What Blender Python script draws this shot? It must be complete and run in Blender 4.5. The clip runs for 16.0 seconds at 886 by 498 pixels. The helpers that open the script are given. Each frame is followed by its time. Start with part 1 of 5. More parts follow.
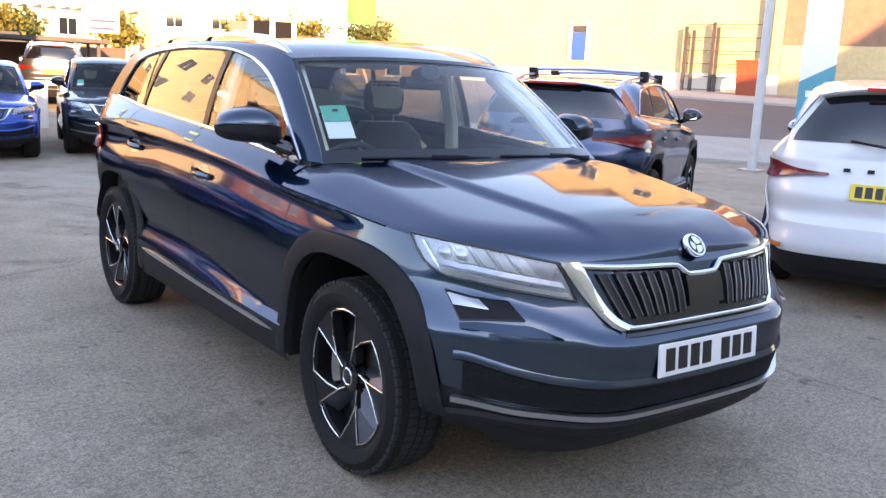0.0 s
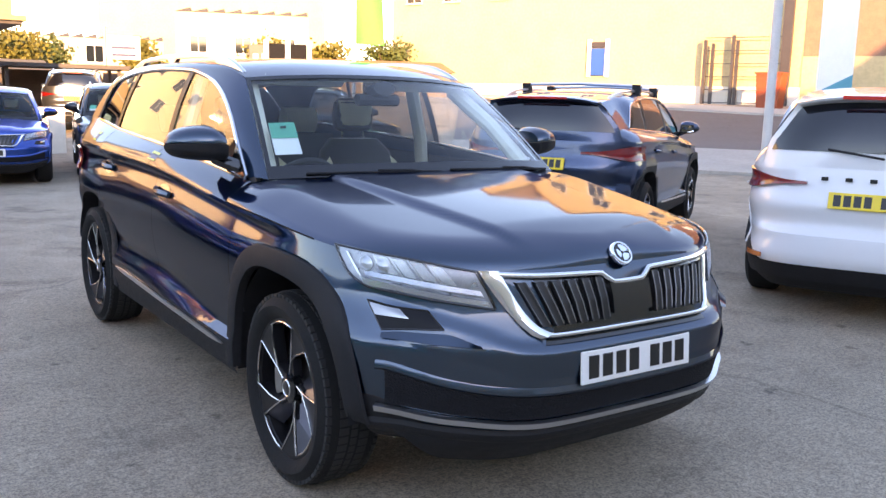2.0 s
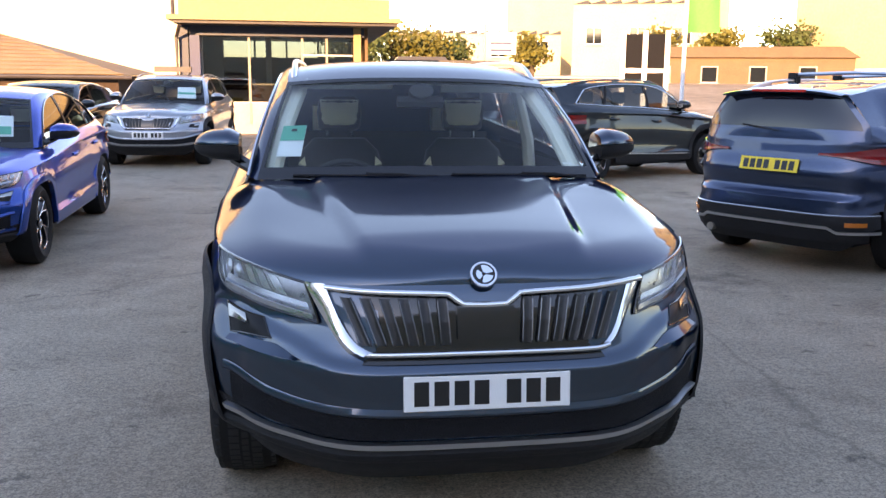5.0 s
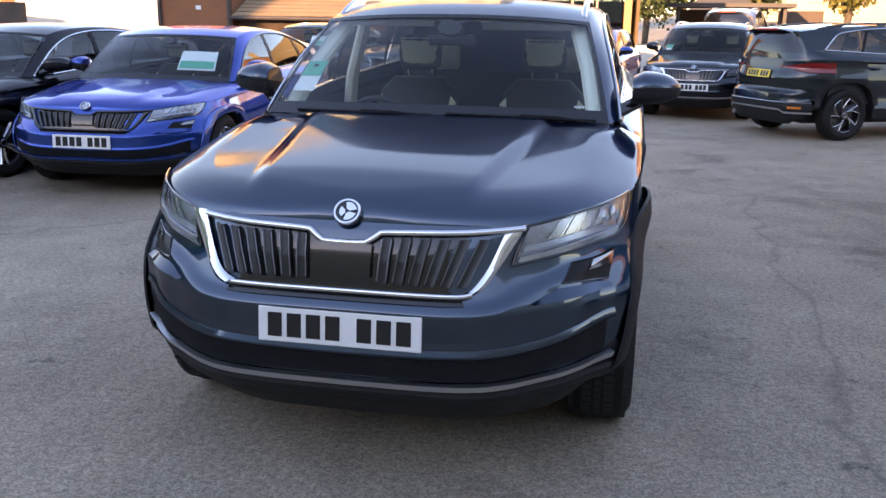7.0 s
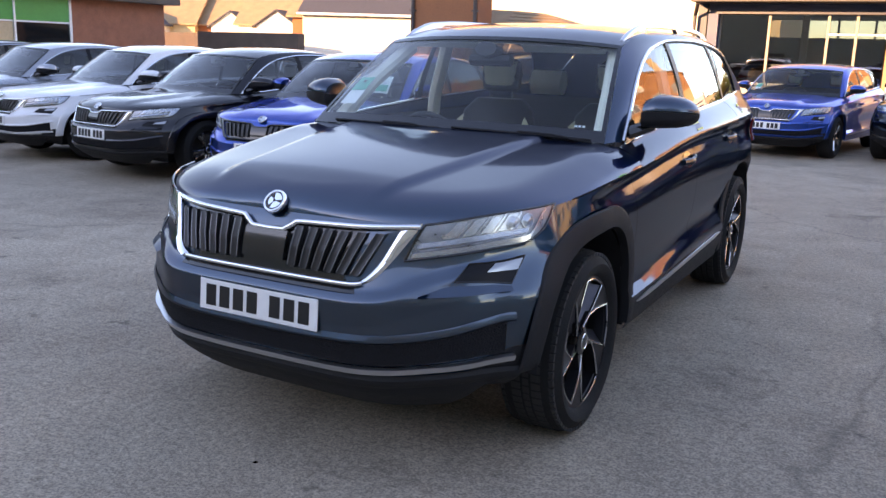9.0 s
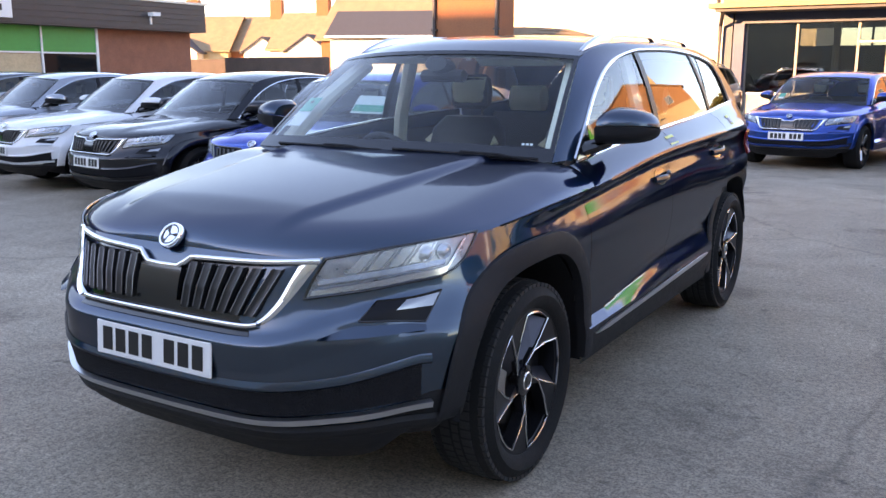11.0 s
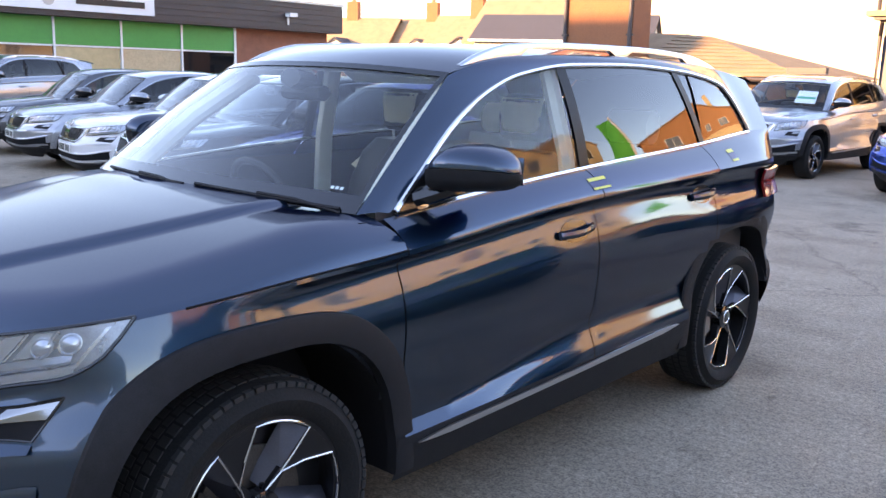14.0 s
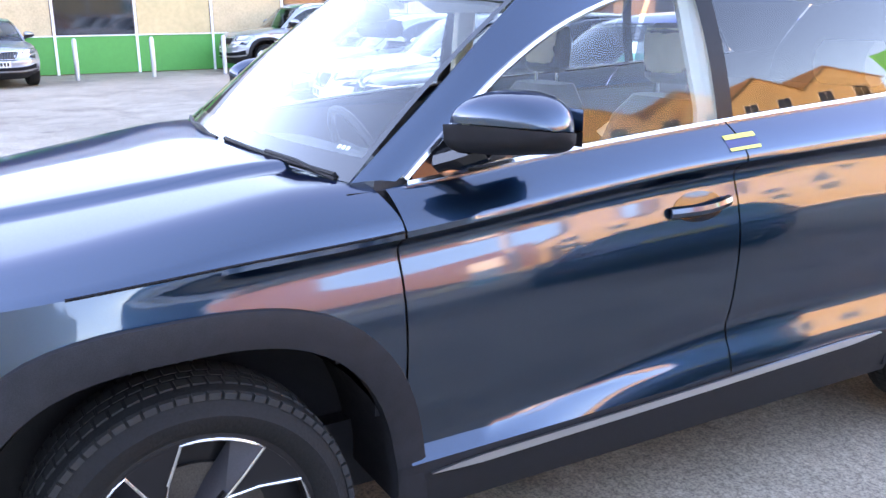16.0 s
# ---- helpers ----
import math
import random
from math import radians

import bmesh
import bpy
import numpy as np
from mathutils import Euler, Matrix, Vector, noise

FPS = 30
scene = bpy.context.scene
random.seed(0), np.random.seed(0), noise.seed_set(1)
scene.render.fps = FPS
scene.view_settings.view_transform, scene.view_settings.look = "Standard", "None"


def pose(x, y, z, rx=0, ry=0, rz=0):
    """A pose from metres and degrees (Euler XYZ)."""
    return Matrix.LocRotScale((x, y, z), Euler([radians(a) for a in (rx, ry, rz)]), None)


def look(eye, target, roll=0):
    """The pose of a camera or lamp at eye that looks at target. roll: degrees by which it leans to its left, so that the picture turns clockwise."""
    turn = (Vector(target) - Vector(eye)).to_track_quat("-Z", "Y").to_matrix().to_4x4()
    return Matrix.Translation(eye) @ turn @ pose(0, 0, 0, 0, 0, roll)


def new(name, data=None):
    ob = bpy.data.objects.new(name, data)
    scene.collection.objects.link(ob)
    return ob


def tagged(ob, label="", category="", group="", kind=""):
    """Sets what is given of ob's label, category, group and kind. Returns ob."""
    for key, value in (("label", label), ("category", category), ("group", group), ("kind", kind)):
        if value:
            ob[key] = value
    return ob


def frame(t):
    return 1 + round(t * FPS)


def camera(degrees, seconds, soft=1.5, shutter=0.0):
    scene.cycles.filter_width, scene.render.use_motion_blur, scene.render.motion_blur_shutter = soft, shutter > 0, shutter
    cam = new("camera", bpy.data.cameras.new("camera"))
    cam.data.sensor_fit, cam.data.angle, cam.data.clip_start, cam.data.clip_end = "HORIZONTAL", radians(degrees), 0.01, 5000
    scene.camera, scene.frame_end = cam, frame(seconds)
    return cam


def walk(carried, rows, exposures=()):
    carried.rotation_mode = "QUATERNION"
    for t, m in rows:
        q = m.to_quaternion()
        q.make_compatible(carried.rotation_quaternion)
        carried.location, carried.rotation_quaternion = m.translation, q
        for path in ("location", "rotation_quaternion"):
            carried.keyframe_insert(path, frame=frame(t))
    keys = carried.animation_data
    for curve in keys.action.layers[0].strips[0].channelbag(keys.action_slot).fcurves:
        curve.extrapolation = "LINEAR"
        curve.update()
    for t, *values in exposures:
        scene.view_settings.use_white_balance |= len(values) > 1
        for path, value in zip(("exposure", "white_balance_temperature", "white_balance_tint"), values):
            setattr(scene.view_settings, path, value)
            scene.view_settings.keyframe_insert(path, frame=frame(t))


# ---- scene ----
cam = camera(53.1, 16.0)
PATH = [
    (0, (-2.459, -1.751, 1.438), (-1.287, -0.174, 1.066), 2.7),
    (0.5, (-2.458, -1.747, 1.441), (-1.29, -0.167, 1.069), 2.8),
    (1, (-2.453, -1.746, 1.437), (-1.289, -0.163, 1.06), 2.8),
    (1.5, (-2.386, -1.79, 1.435), (-1.232, -0.205, 1.04), 1.4),
    (2, (-2.205, -1.987, 1.432), (-1.082, -0.366, 1.099), 1.5),
    (2.5, (-2.048, -2.093, 1.44), (-1.002, -0.429, 1.071), 1.6),
    (3, (-1.829, -2.108, 1.457), (-0.874, -0.395, 1.063), 1.7),
    (3.2, (-1.714, -2.155, 1.452), (-0.813, -0.412, 1.063), 1.0),
    (5.3, (-0.333, -2.531, 1.523), (-0.157, -0.575, 1.144), 1.1),
    (5.5, (-0.212, -2.506, 1.511), (-0.11, -0.547, 1.122), 1.3),
    (6, (0.12, -2.494, 1.522), (0.051, -0.541, 1.099), -0.6),
    (6.5, (0.511, -2.57, 1.536), (0.236, -0.638, 1.095), -0.8),
    (7, (0.812, -2.43, 1.496), (0.432, -0.53, 1.001), 0.8),
    (7.5, (1.213, -2.525, 1.5), (0.656, -0.66, 1.037), 2.2),
    (8, (1.565, -2.39, 1.507), (0.852, -0.591, 1.003), 2.2),
    (8.5, (1.794, -2.258, 1.498), (0.981, -0.497, 1.011), 1.6),
    (8.7, (1.871, -2.258, 1.465), (0.988, -0.519, 1.02), 2.3),
    (10.8, (2.221, -1.954, 1.428), (1.171, -0.303, 1.013), 0.1),
    (11, (2.178, -1.792, 1.44), (1.158, -0.116, 1.047), 0.1),
    (11.5, (2.159, -1.51, 1.499), (1.227, 0.222, 1.139), 0.6),
    (12, (2.221, -1.22, 1.514), (1.155, 0.43, 1.14), -0.1),
    (12.5, (2.262, -0.943, 1.511), (1.154, 0.679, 1.135), 1.3),
    (13, (2.336, -0.738, 1.508), (1.216, 0.878, 1.146), 1.0),
    (13.5, (2.535, -0.577, 1.509), (1.295, 0.943, 1.117), 1.8),
    (14, (2.639, -0.374, 1.506), (1.335, 1.09, 1.116), 1.5),
    (14.5, (2.591, -0.077, 1.513), (1.307, 1.406, 1.12), 0.9),
    (15, (2.614, 0.147, 1.478), (1.242, 1.531, 1.031), -0.7),
    (15.5, (2.695, 0.356, 1.481), (1.05, 1.344, 0.921), -1.0),
    (16, (2.605, 0.582, 1.474), (0.912, 1.51, 0.953), -0.6),
]
EXPOSURES = [(0, 3.10, 9500, 29), (3, 2.95, 9500, 29), (5.5, 2.69, 9200, 28), (8, 2.64, 9300, 33), (11, 2.83, 9100, 30), (14.6, 3.10, 9000, 30), (15.0, 3.12, 9000, 31), (15.5, 3.80, 9000, 33), (16, 4.23, 9000, 33)]
walk(cam, [(t, look(eye, target, roll)) for t, eye, target, roll in PATH], EXPOSURES)

# ---- light ----
SUN_DIR = Vector((-0.35, -0.91, 0.21)).normalized()
SUN_EL = math.asin(SUN_DIR.z)
world = bpy.data.worlds.new("world")
scene.world = world
world.use_nodes = True
wn = world.node_tree.nodes
sky = wn.new("ShaderNodeTexSky")
sky.sky_type = "NISHITA"
sky.sun_disc = False
sky.sun_elevation = SUN_EL
sky.sun_rotation = math.atan2(SUN_DIR.x, SUN_DIR.y)
sky.air_density, sky.dust_density, sky.ozone_density = 0.9, 0.25, 2.7
wn["Background"].inputs["Strength"].default_value = 0.15
world.node_tree.links.new(sky.outputs["Color"], wn["Background"].inputs["Color"])
sun_data = bpy.data.lights.new("sun", "SUN")
sun_data.energy, sun_data.angle, sun_data.color = 2.4, radians(0.6), (1.0, 0.72, 0.42)
sun = new("sun", sun_data)
sun.matrix_world = look((0, 0, 30), tuple(Vector((0, 0, 30)) - SUN_DIR))


# ---- materials ----
def mat(name, color, rough=0.5, metal=0.0, vary=0.0, scale=8.0, bump=0.0, bump_scale=60.0, coat=0.0, color2=None, spec=0.5):
    """A principled surface with two scales of noise in its colour and roughness."""
    m = bpy.data.materials.new(name)
    m.use_nodes = True
    n, l = m.node_tree.nodes, m.node_tree.links
    b = n["Principled BSDF"]
    b.inputs["Base Color"].default_value = (*color, 1)
    b.inputs["Roughness"].default_value = rough
    b.inputs["Metallic"].default_value = metal
    b.inputs["Specular IOR Level"].default_value = spec
    if coat:
        b.inputs["Coat Weight"].default_value = coat
        b.inputs["Coat Roughness"].default_value = 0.03
    tc = n.new("ShaderNodeTexCoord")
    if vary or color2:
        big = n.new("ShaderNodeTexNoise")
        big.inputs["Scale"].default_value, big.inputs["Detail"].default_value = scale, 6
        small = n.new("ShaderNodeTexNoise")
        small.inputs["Scale"].default_value, small.inputs["Detail"].default_value = scale * 12, 3
        l.new(tc.outputs["Object"], big.inputs["Vector"])
        l.new(tc.outputs["Object"], small.inputs["Vector"])
        add = n.new("ShaderNodeMath")
        add.operation = "ADD"
        l.new(big.outputs["Fac"], add.inputs[0])
        l.new(small.outputs["Fac"], add.inputs[1])
        ramp = n.new("ShaderNodeValToRGB")
        ramp.color_ramp.elements[0].position, ramp.color_ramp.elements[1].position = 0.35, 0.65
        c2 = color2 or tuple(min(1, c * (1 + vary)) for c in color)
        c1 = color if color2 else tuple(c * (1 - vary) for c in color)
        ramp.color_ramp.elements[0].color, ramp.color_ramp.elements[1].color = (*c1, 1), (*c2, 1)
        half = n.new("ShaderNodeMath")
        half.operation = "MULTIPLY"
        half.inputs[1].default_value = 0.5
        l.new(add.outputs[0], half.inputs[0])
        l.new(half.outputs[0], ramp.inputs["Fac"])
        l.new(ramp.outputs["Color"], b.inputs["Base Color"])
        rr = n.new("ShaderNodeMapRange")
        rr.inputs["To Min"].default_value, rr.inputs["To Max"].default_value = max(0.02, rough * 0.8), min(1, rough * 1.25)
        l.new(big.outputs["Fac"], rr.inputs["Value"])
        l.new(rr.outputs["Result"], b.inputs["Roughness"])
    if bump:
        bn = n.new("ShaderNodeTexNoise")
        bn.inputs["Scale"].default_value, bn.inputs["Detail"].default_value = bump_scale, 4
        l.new(tc.outputs["Object"], bn.inputs["Vector"])
        bp = n.new("ShaderNodeBump")
        bp.inputs["Strength"].default_value, bp.inputs["Distance"].default_value = bump, 0.01
        l.new(bn.outputs["Fac"], bp.inputs["Height"])
        l.new(bp.outputs["Normal"], b.inputs["Normal"])
    return m


def paint(name, color, metal=0.8, rough=0.28):
    """Car paint: a flaky metallic base under clear lacquer."""
    m = mat(name, color, rough, metal, vary=0.06, scale=300, coat=1.0, spec=0.15)
    tint = tuple(min(1, .2 + 2.5 * c) for c in color)
    m.node_tree.nodes["Principled BSDF"].inputs["Specular Tint"].default_value = (*tint, 1)
    return m


def pane(name, tint, gloss=1.5, grazing=4.1):
    """A thin sheet of glass: tinted, with a Fresnel reflection."""
    m = bpy.data.materials.new(name)
    m.use_nodes = True
    n, l = m.node_tree.nodes, m.node_tree.links
    n.remove(n["Principled BSDF"])
    clear, shine, mix = n.new("ShaderNodeBsdfTransparent"), n.new("ShaderNodeBsdfGlossy"), n.new("ShaderNodeMixShader")
    face, power, span_ = n.new("ShaderNodeLayerWeight"), n.new("ShaderNodeMath"), n.new("ShaderNodeMapRange")
    clear.inputs["Color"].default_value = (*tint, 1)
    shine.inputs["Roughness"].default_value = 0.015
    face.inputs["Blend"].default_value = 0.5
    power.operation = "POWER"
    power.inputs[1].default_value = grazing
    span_.inputs["To Min"].default_value = ((gloss - 1) / (gloss + 1)) ** 2
    l.new(face.outputs["Facing"], power.inputs[0])
    l.new(power.outputs[0], span_.inputs["Value"])
    l.new(span_.outputs["Result"], mix.inputs[0])
    l.new(clear.outputs[0], mix.inputs[1])
    l.new(shine.outputs[0], mix.inputs[2])
    l.new(mix.outputs[0], n["Material Output"].inputs["Surface"])
    return m


M_BODY = paint("blue_grey_paint", (0.009, 0.038, 0.074), 1.0, 0.33)
M_BODY.node_tree.nodes["Principled BSDF"].inputs["Specular Tint"].default_value = (0.07, 0.17, 0.28, 1)
M_BODY.node_tree.nodes["Principled BSDF"].inputs["Coat Roughness"].default_value = 0.055
M_BODY.node_tree.nodes["Principled BSDF"].inputs["Coat IOR"].default_value = 2.1
M_BODY.node_tree.nodes["Principled BSDF"].inputs["Coat Weight"].default_value = 0.62
M_BLACK = mat("black_plastic", (0.017, 0.017, 0.019), 0.58, vary=0.25, scale=30, bump=0.15, bump_scale=400, spec=0.20)
M_GLOSSBLACK = mat("gloss_black", (0.008, 0.008, 0.009), 0.12, coat=0.5)
M_CHROME = mat("chrome", (0.82, 0.83, 0.84), 0.12, 1.0)
M_SATIN = mat("satin_aluminium", (0.62, 0.63, 0.65), 0.28, 1.0)
M_RUBBER = mat("tyre_rubber", (0.011, 0.0105, 0.0105), 0.8, vary=0.25, scale=12, bump=0.2, bump_scale=120, spec=0.3)
M_TREAD = mat("tyre_tread", (0.02, 0.02, 0.02), 0.85, vary=0.2, scale=20)
M_RIM = mat("black_alloy", (0.014, 0.014, 0.016), 0.32, 0.3)
M_CUT = mat("cut_alloy", (0.66, 0.66, 0.66), 0.25, 1.0)
M_VANE = mat("satin_dark_alloy", (0.075, 0.075, 0.09), 0.3, 0.7, vary=0.1, scale=20)
M_STEELGREY = mat("cast_grey_metal", (0.28, 0.25, 0.22), 0.55, 0.6, vary=0.2, scale=30)
M_DISC = mat("brake_iron", (0.12, 0.11, 0.10), 0.45, 0.9, vary=0.3, scale=20)
M_GLASS = pane("clear_glass", (0.90, 0.93, 0.92), 1.58)
M_SCREEN = pane("screen_glass", (0.84, 0.92, 0.92), 1.40, 2.9)
M_TINT = pane("tinted_glass", (0.26, 0.28, 0.29), 1.68)
M_LENS = pane("lamp_glass", (0.9, 0.92, 0.94), 1.45)
M_LAMPIN = mat("lamp_inside", (0.36, 0.38, 0.41), 0.28, 0.8, vary=0.2, scale=25)
M_LAMPSTEP = mat("lamp_step", (0.38, 0.40, 0.43), 0.24, 0.85, vary=0.15, scale=40)
M_LAMPBAR = mat("lamp_reflector", (0.64, 0.66, 0.69), 0.2, 0.9)
M_RED = mat("red_lens", (0.22, 0.008, 0.008), 0.14, coat=0.4)
M_BRAKE = mat("bright_red_lens", (0.60, 0.03, 0.02), 0.25)
M_PRIVACY = mat("privacy_glass", (0.006, 0.007, 0.012), 0.06, spec=0.7)
M_AMBER = mat("amber_lens", (0.65, 0.17, 0.03), 0.15, coat=0.6)
M_LEATHER = mat("cream_leather", (0.78, 0.72, 0.50), 0.5, vary=0.1, scale=15, bump=0.15, bump_scale=200)
M_SEAT = mat("black_leather", (0.022, 0.021, 0.021), 0.5, vary=0.15, scale=20, bump=0.15, bump_scale=200)
M_TRIM = mat("dark_trim", (0.03, 0.03, 0.033), 0.65, vary=0.2, scale=20, bump=0.1, bump_scale=300)
M_HEAD = mat("headliner", (0.82, 0.80, 0.68), 0.9, vary=0.05, scale=40)
M_PLATEW = mat("white_plate", (0.80, 0.80, 0.78), 0.35, vary=0.04, scale=20)
M_PLATEY = mat("yellow_plate", (0.85, 0.58, 0.03), 0.35, vary=0.04, scale=20)
M_INK = mat("black_ink", (0.012, 0.012, 0.012), 0.4)
M_GREENCARD = mat("green_card", (0.02, 0.42, 0.29), 0.5, vary=0.04)
M_PAPER = mat("white_paper", (0.80, 0.82, 0.80), 0.55, vary=0.03)
M_PILLAR = mat("pillar_black", (0.010, 0.010, 0.012), 0.35, vary=0.1, spec=0.15)
M_SLAT = mat("slat_black", (0.010, 0.010, 0.011), 0.38, vary=0.1)
M_SLATEDGE = mat("slat_edge", (0.20, 0.20, 0.21), 0.35, 0.8)
M_CELL = mat("lamp_cell", (0.54, 0.57, 0.60), 0.25, 0.8)
M_FOG = mat("fog_mirror", (0.34, 0.34, 0.34), 0.10, 1.0)
M_MESH = mat("intake_mesh", (0.014, 0.014, 0.016), 0.75, vary=0.3, scale=40, bump=0.8, bump_scale=150, spec=0.10)
M_MIRROR = mat("mirror_glass", (0.85, 0.87, 0.88), 0.02, 1.0)


# ---- mesh helpers ----
def mesh_part(name, verts, faces, material, parent=None, label="", smooth=True, sharp=35):
    me = bpy.data.meshes.new(name)
    me.from_pydata([tuple(v) for v in verts], [], faces)
    me.validate()
    bm = bmesh.new()
    bm.from_mesh(me)
    bmesh.ops.remove_doubles(bm, verts=bm.verts, dist=0.0004)
    bmesh.ops.recalc_face_normals(bm, faces=bm.faces)
    return part(name, bm, material, parent, label, smooth, sharp, me)


def part(name, bm, material, parent=None, label="", smooth=True, sharp=35, me=None):
    """Link a bmesh as one mesh object under its thing or part."""
    me = me or bpy.data.meshes.new(name)
    if smooth:
        lim = radians(sharp)
        for f in bm.faces:
            f.smooth = True
        for e in bm.edges:
            e.smooth = len(e.link_faces) == 2 and e.calc_face_angle(0) < lim
    bm.to_mesh(me)
    bm.free()
    me.materials.append(material)
    ob = new(name, me)
    if parent:
        ob.parent = parent
    if label:
        tagged(ob, label)
    return ob


def grid(P, closed=False):
    """Vertices and quads of a table of points; None leaves a hole."""
    rows, cols = len(P), len(P[0])
    verts = [p for r in P for p in r]
    faces = []
    for i in range(rows - 1):
        for j in range(cols - 1 + closed):
            k = (j + 1) % cols
            faces.append((i * cols + j, i * cols + k, (i + 1) * cols + k, (i + 1) * cols + j))
    return verts, faces


def join(*meshes):
    verts, faces = [], []
    for v, f in meshes:
        o = len(verts)
        verts += list(v)
        faces += [tuple(i + o for i in q) for q in f]
    return verts, faces


def flip(m):
    return [(-x, y, z) for x, y, z in m[0]], [tuple(reversed(f)) for f in m[1]]


def both(m):
    return join(m, flip(m))


def thick(m, d):
    """A sheet given thickness d along its vertex normals."""
    v, f = m
    n = [Vector((0, 0, 0)) for _ in v]
    for q in f:
        a, b, c = (Vector(v[q[i]]) for i in (0, 1, 2))
        nn = (b - a).cross(c - a)
        for i in q:
            n[i] += nn
    w = [tuple(Vector(p) - k.normalized() * d) if k.length > 1e-12 else p for p, k in zip(v, n)]
    o = len(v)
    edges = {}
    for q in f:
        for i in range(len(q)):
            e = (q[i], q[(i + 1) % len(q)])
            if (e[1], e[0]) in edges:
                edges.pop((e[1], e[0]))
            else:
                edges[e] = 1
    faces = list(f) + [tuple(i + o for i in reversed(q)) for q in f] + [(b, a, a + o, b + o) for a, b in edges]
    return list(v) + w, faces


def box(x0, x1, y0, y1, z0, z1):
    v = [(x, y, z) for z in (z0, z1) for y in (y0, y1) for x in (x0, x1)]
    return v, [(0, 2, 3, 1), (4, 5, 7, 6), (0, 1, 5, 4), (2, 6, 7, 3), (0, 4, 6, 2), (1, 3, 7, 5)]


def rbox(x0, x1, y0, y1, z0, z1, r=0.01, seg=2):
    """A bmesh box with rounded edges."""
    bm = bmesh.new()
    v, f = box(x0, x1, y0, y1, z0, z1)
    vs = [bm.verts.new(p) for p in v]
    for q in f:
        bm.faces.new([vs[i] for i in q])
    bmesh.ops.bevel(bm, geom=list(bm.edges), offset=r, segments=seg, affect="EDGES", profile=0.5)
    bmesh.ops.recalc_face_normals(bm, faces=bm.faces)
    return bm


def tube(points, r, seg=8, closed=False, flat=1.0):
    """A round bar along a polyline."""
    pts = [Vector(p) for p in points]
    rows = []
    for i, p in enumerate(pts):
        a = pts[i - 1] if (i or closed) else p
        b = pts[(i + 1) % len(pts)] if (i + 1 < len(pts) or closed) else p
        d = (b - a).normalized()
        side = d.cross(Vector((0, 0, 1)))
        side = side.normalized() if side.length > 0.05 else Vector((1, 0, 0))
        up = side.cross(d)
        rows.append([tuple(p + r * (math.cos(q) * side + flat * math.sin(q) * up)) for q in (2 * math.pi * k / seg for k in range(seg))])
    if closed:
        rows.append(rows[0])
    v, f = grid(rows, True)
    if not closed:
        f += [tuple(reversed(range(seg))), tuple(range(len(v) - seg, len(v)))]
    return v, f


def lathe(profile, seg=48):
    """A profile of (along, radius) turned about the x axis."""
    return grid([[(a, r * math.cos(q), r * math.sin(q)) for q in (2 * math.pi * k / seg for k in range(seg))] for a, r in profile], True)


def curve_at(pts, x):
    """Smooth interpolation through (x, y) pairs, with no overshoot."""
    if x <= pts[0][0]:
        return pts[0][1]
    if x >= pts[-1][0]:
        return pts[-1][1]
    for i in range(len(pts) - 1):
        a, b = pts[i], pts[i + 1]
        if x <= b[0]:
            h = b[0] - a[0]
            t, m = (x - a[0]) / h, (b[1] - a[1]) / h

            def tangent(o, q):
                s = (q[1] - o[1]) / (q[0] - o[0])
                return 0.0 if s * m <= 0 else 2 * s * m / (s + m)
            ta = tangent(pts[i - 1], a) if i else m
            tb = tangent(b, pts[i + 2]) if i + 2 < len(pts) else m
            return a[1] * (1 + 2 * t) * (1 - t) ** 2 + h * ta * t * (1 - t) ** 2 + b[1] * t * t * (3 - 2 * t) + h * tb * t * t * (t - 1)


def ease(a, b, x):
    t = min(max((x - a) / (b - a), 0), 1)
    return t * t * (3 - 2 * t)


def span(a, b, n):
    return [a + (b - a) * i / (n - 1) for i in range(n)]


# ---- car body: surfaces in the car's own frame (x across, y from the front bumper back, z up) ----
Z_LOW, Y_NOSE, Y_TAIL = 0.22, 1.0, 3.95
RIDGE = [(0.1, .898), (.24, .897), (.63, .942), (1.0, .975), (1.41, 1.003), (2.34, 1.078), (3.3, 1.105), (4.2, 1.12), (4.7, 1.12)]
NOSE = [(.18, .30), (.26, .17), (.35, .07), (.45, .045), (.53, .03), (.64, .035), (.70, .062), (.80, .085), (.87, .115), (.90, .133), (.95, .16)]
TAIL = [(.2, 4.52), (.3, 4.62), (.5, 4.69), (.64, 4.68), (.685, 4.61), (.72, 4.60), (.835, 4.630), (.86, 4.628), (.98, 4.59), (1.1, 4.57), (1.2, 4.55)]
W_FRONT = [(.2, .80), (.3, .88), (.45, .928), (.6, .938), (.7, .936), (.8, .926), (.9, .905), (.98, .884)]
BUMPER_CREASE = [(0, .645), (6, .643), (14, .651), (21, .685), (29, .712), (35, .729), (45, .752), (56, .782), (66, .80)]
W_DOOR = [(0, .845), (.10, .885), (.20, .907), (.27, .911), (.37, .875), (.5, .892), (.68, .905), (.76, .902), (.82, .893), (.88, .878), (.935, .863), (.955, .872), (.985, .912), (1, .910)]
BELT_Z = [(1.42, 1.08), (1.47, 1.087), (2.42, 1.165), (3.4, 1.212), (4.1, 1.25), (4.6, 1.262)]
BELT_X = [(1.42, .80), (2.42, .812), (3.4, .790), (4.1, .738), (4.6, .70)]
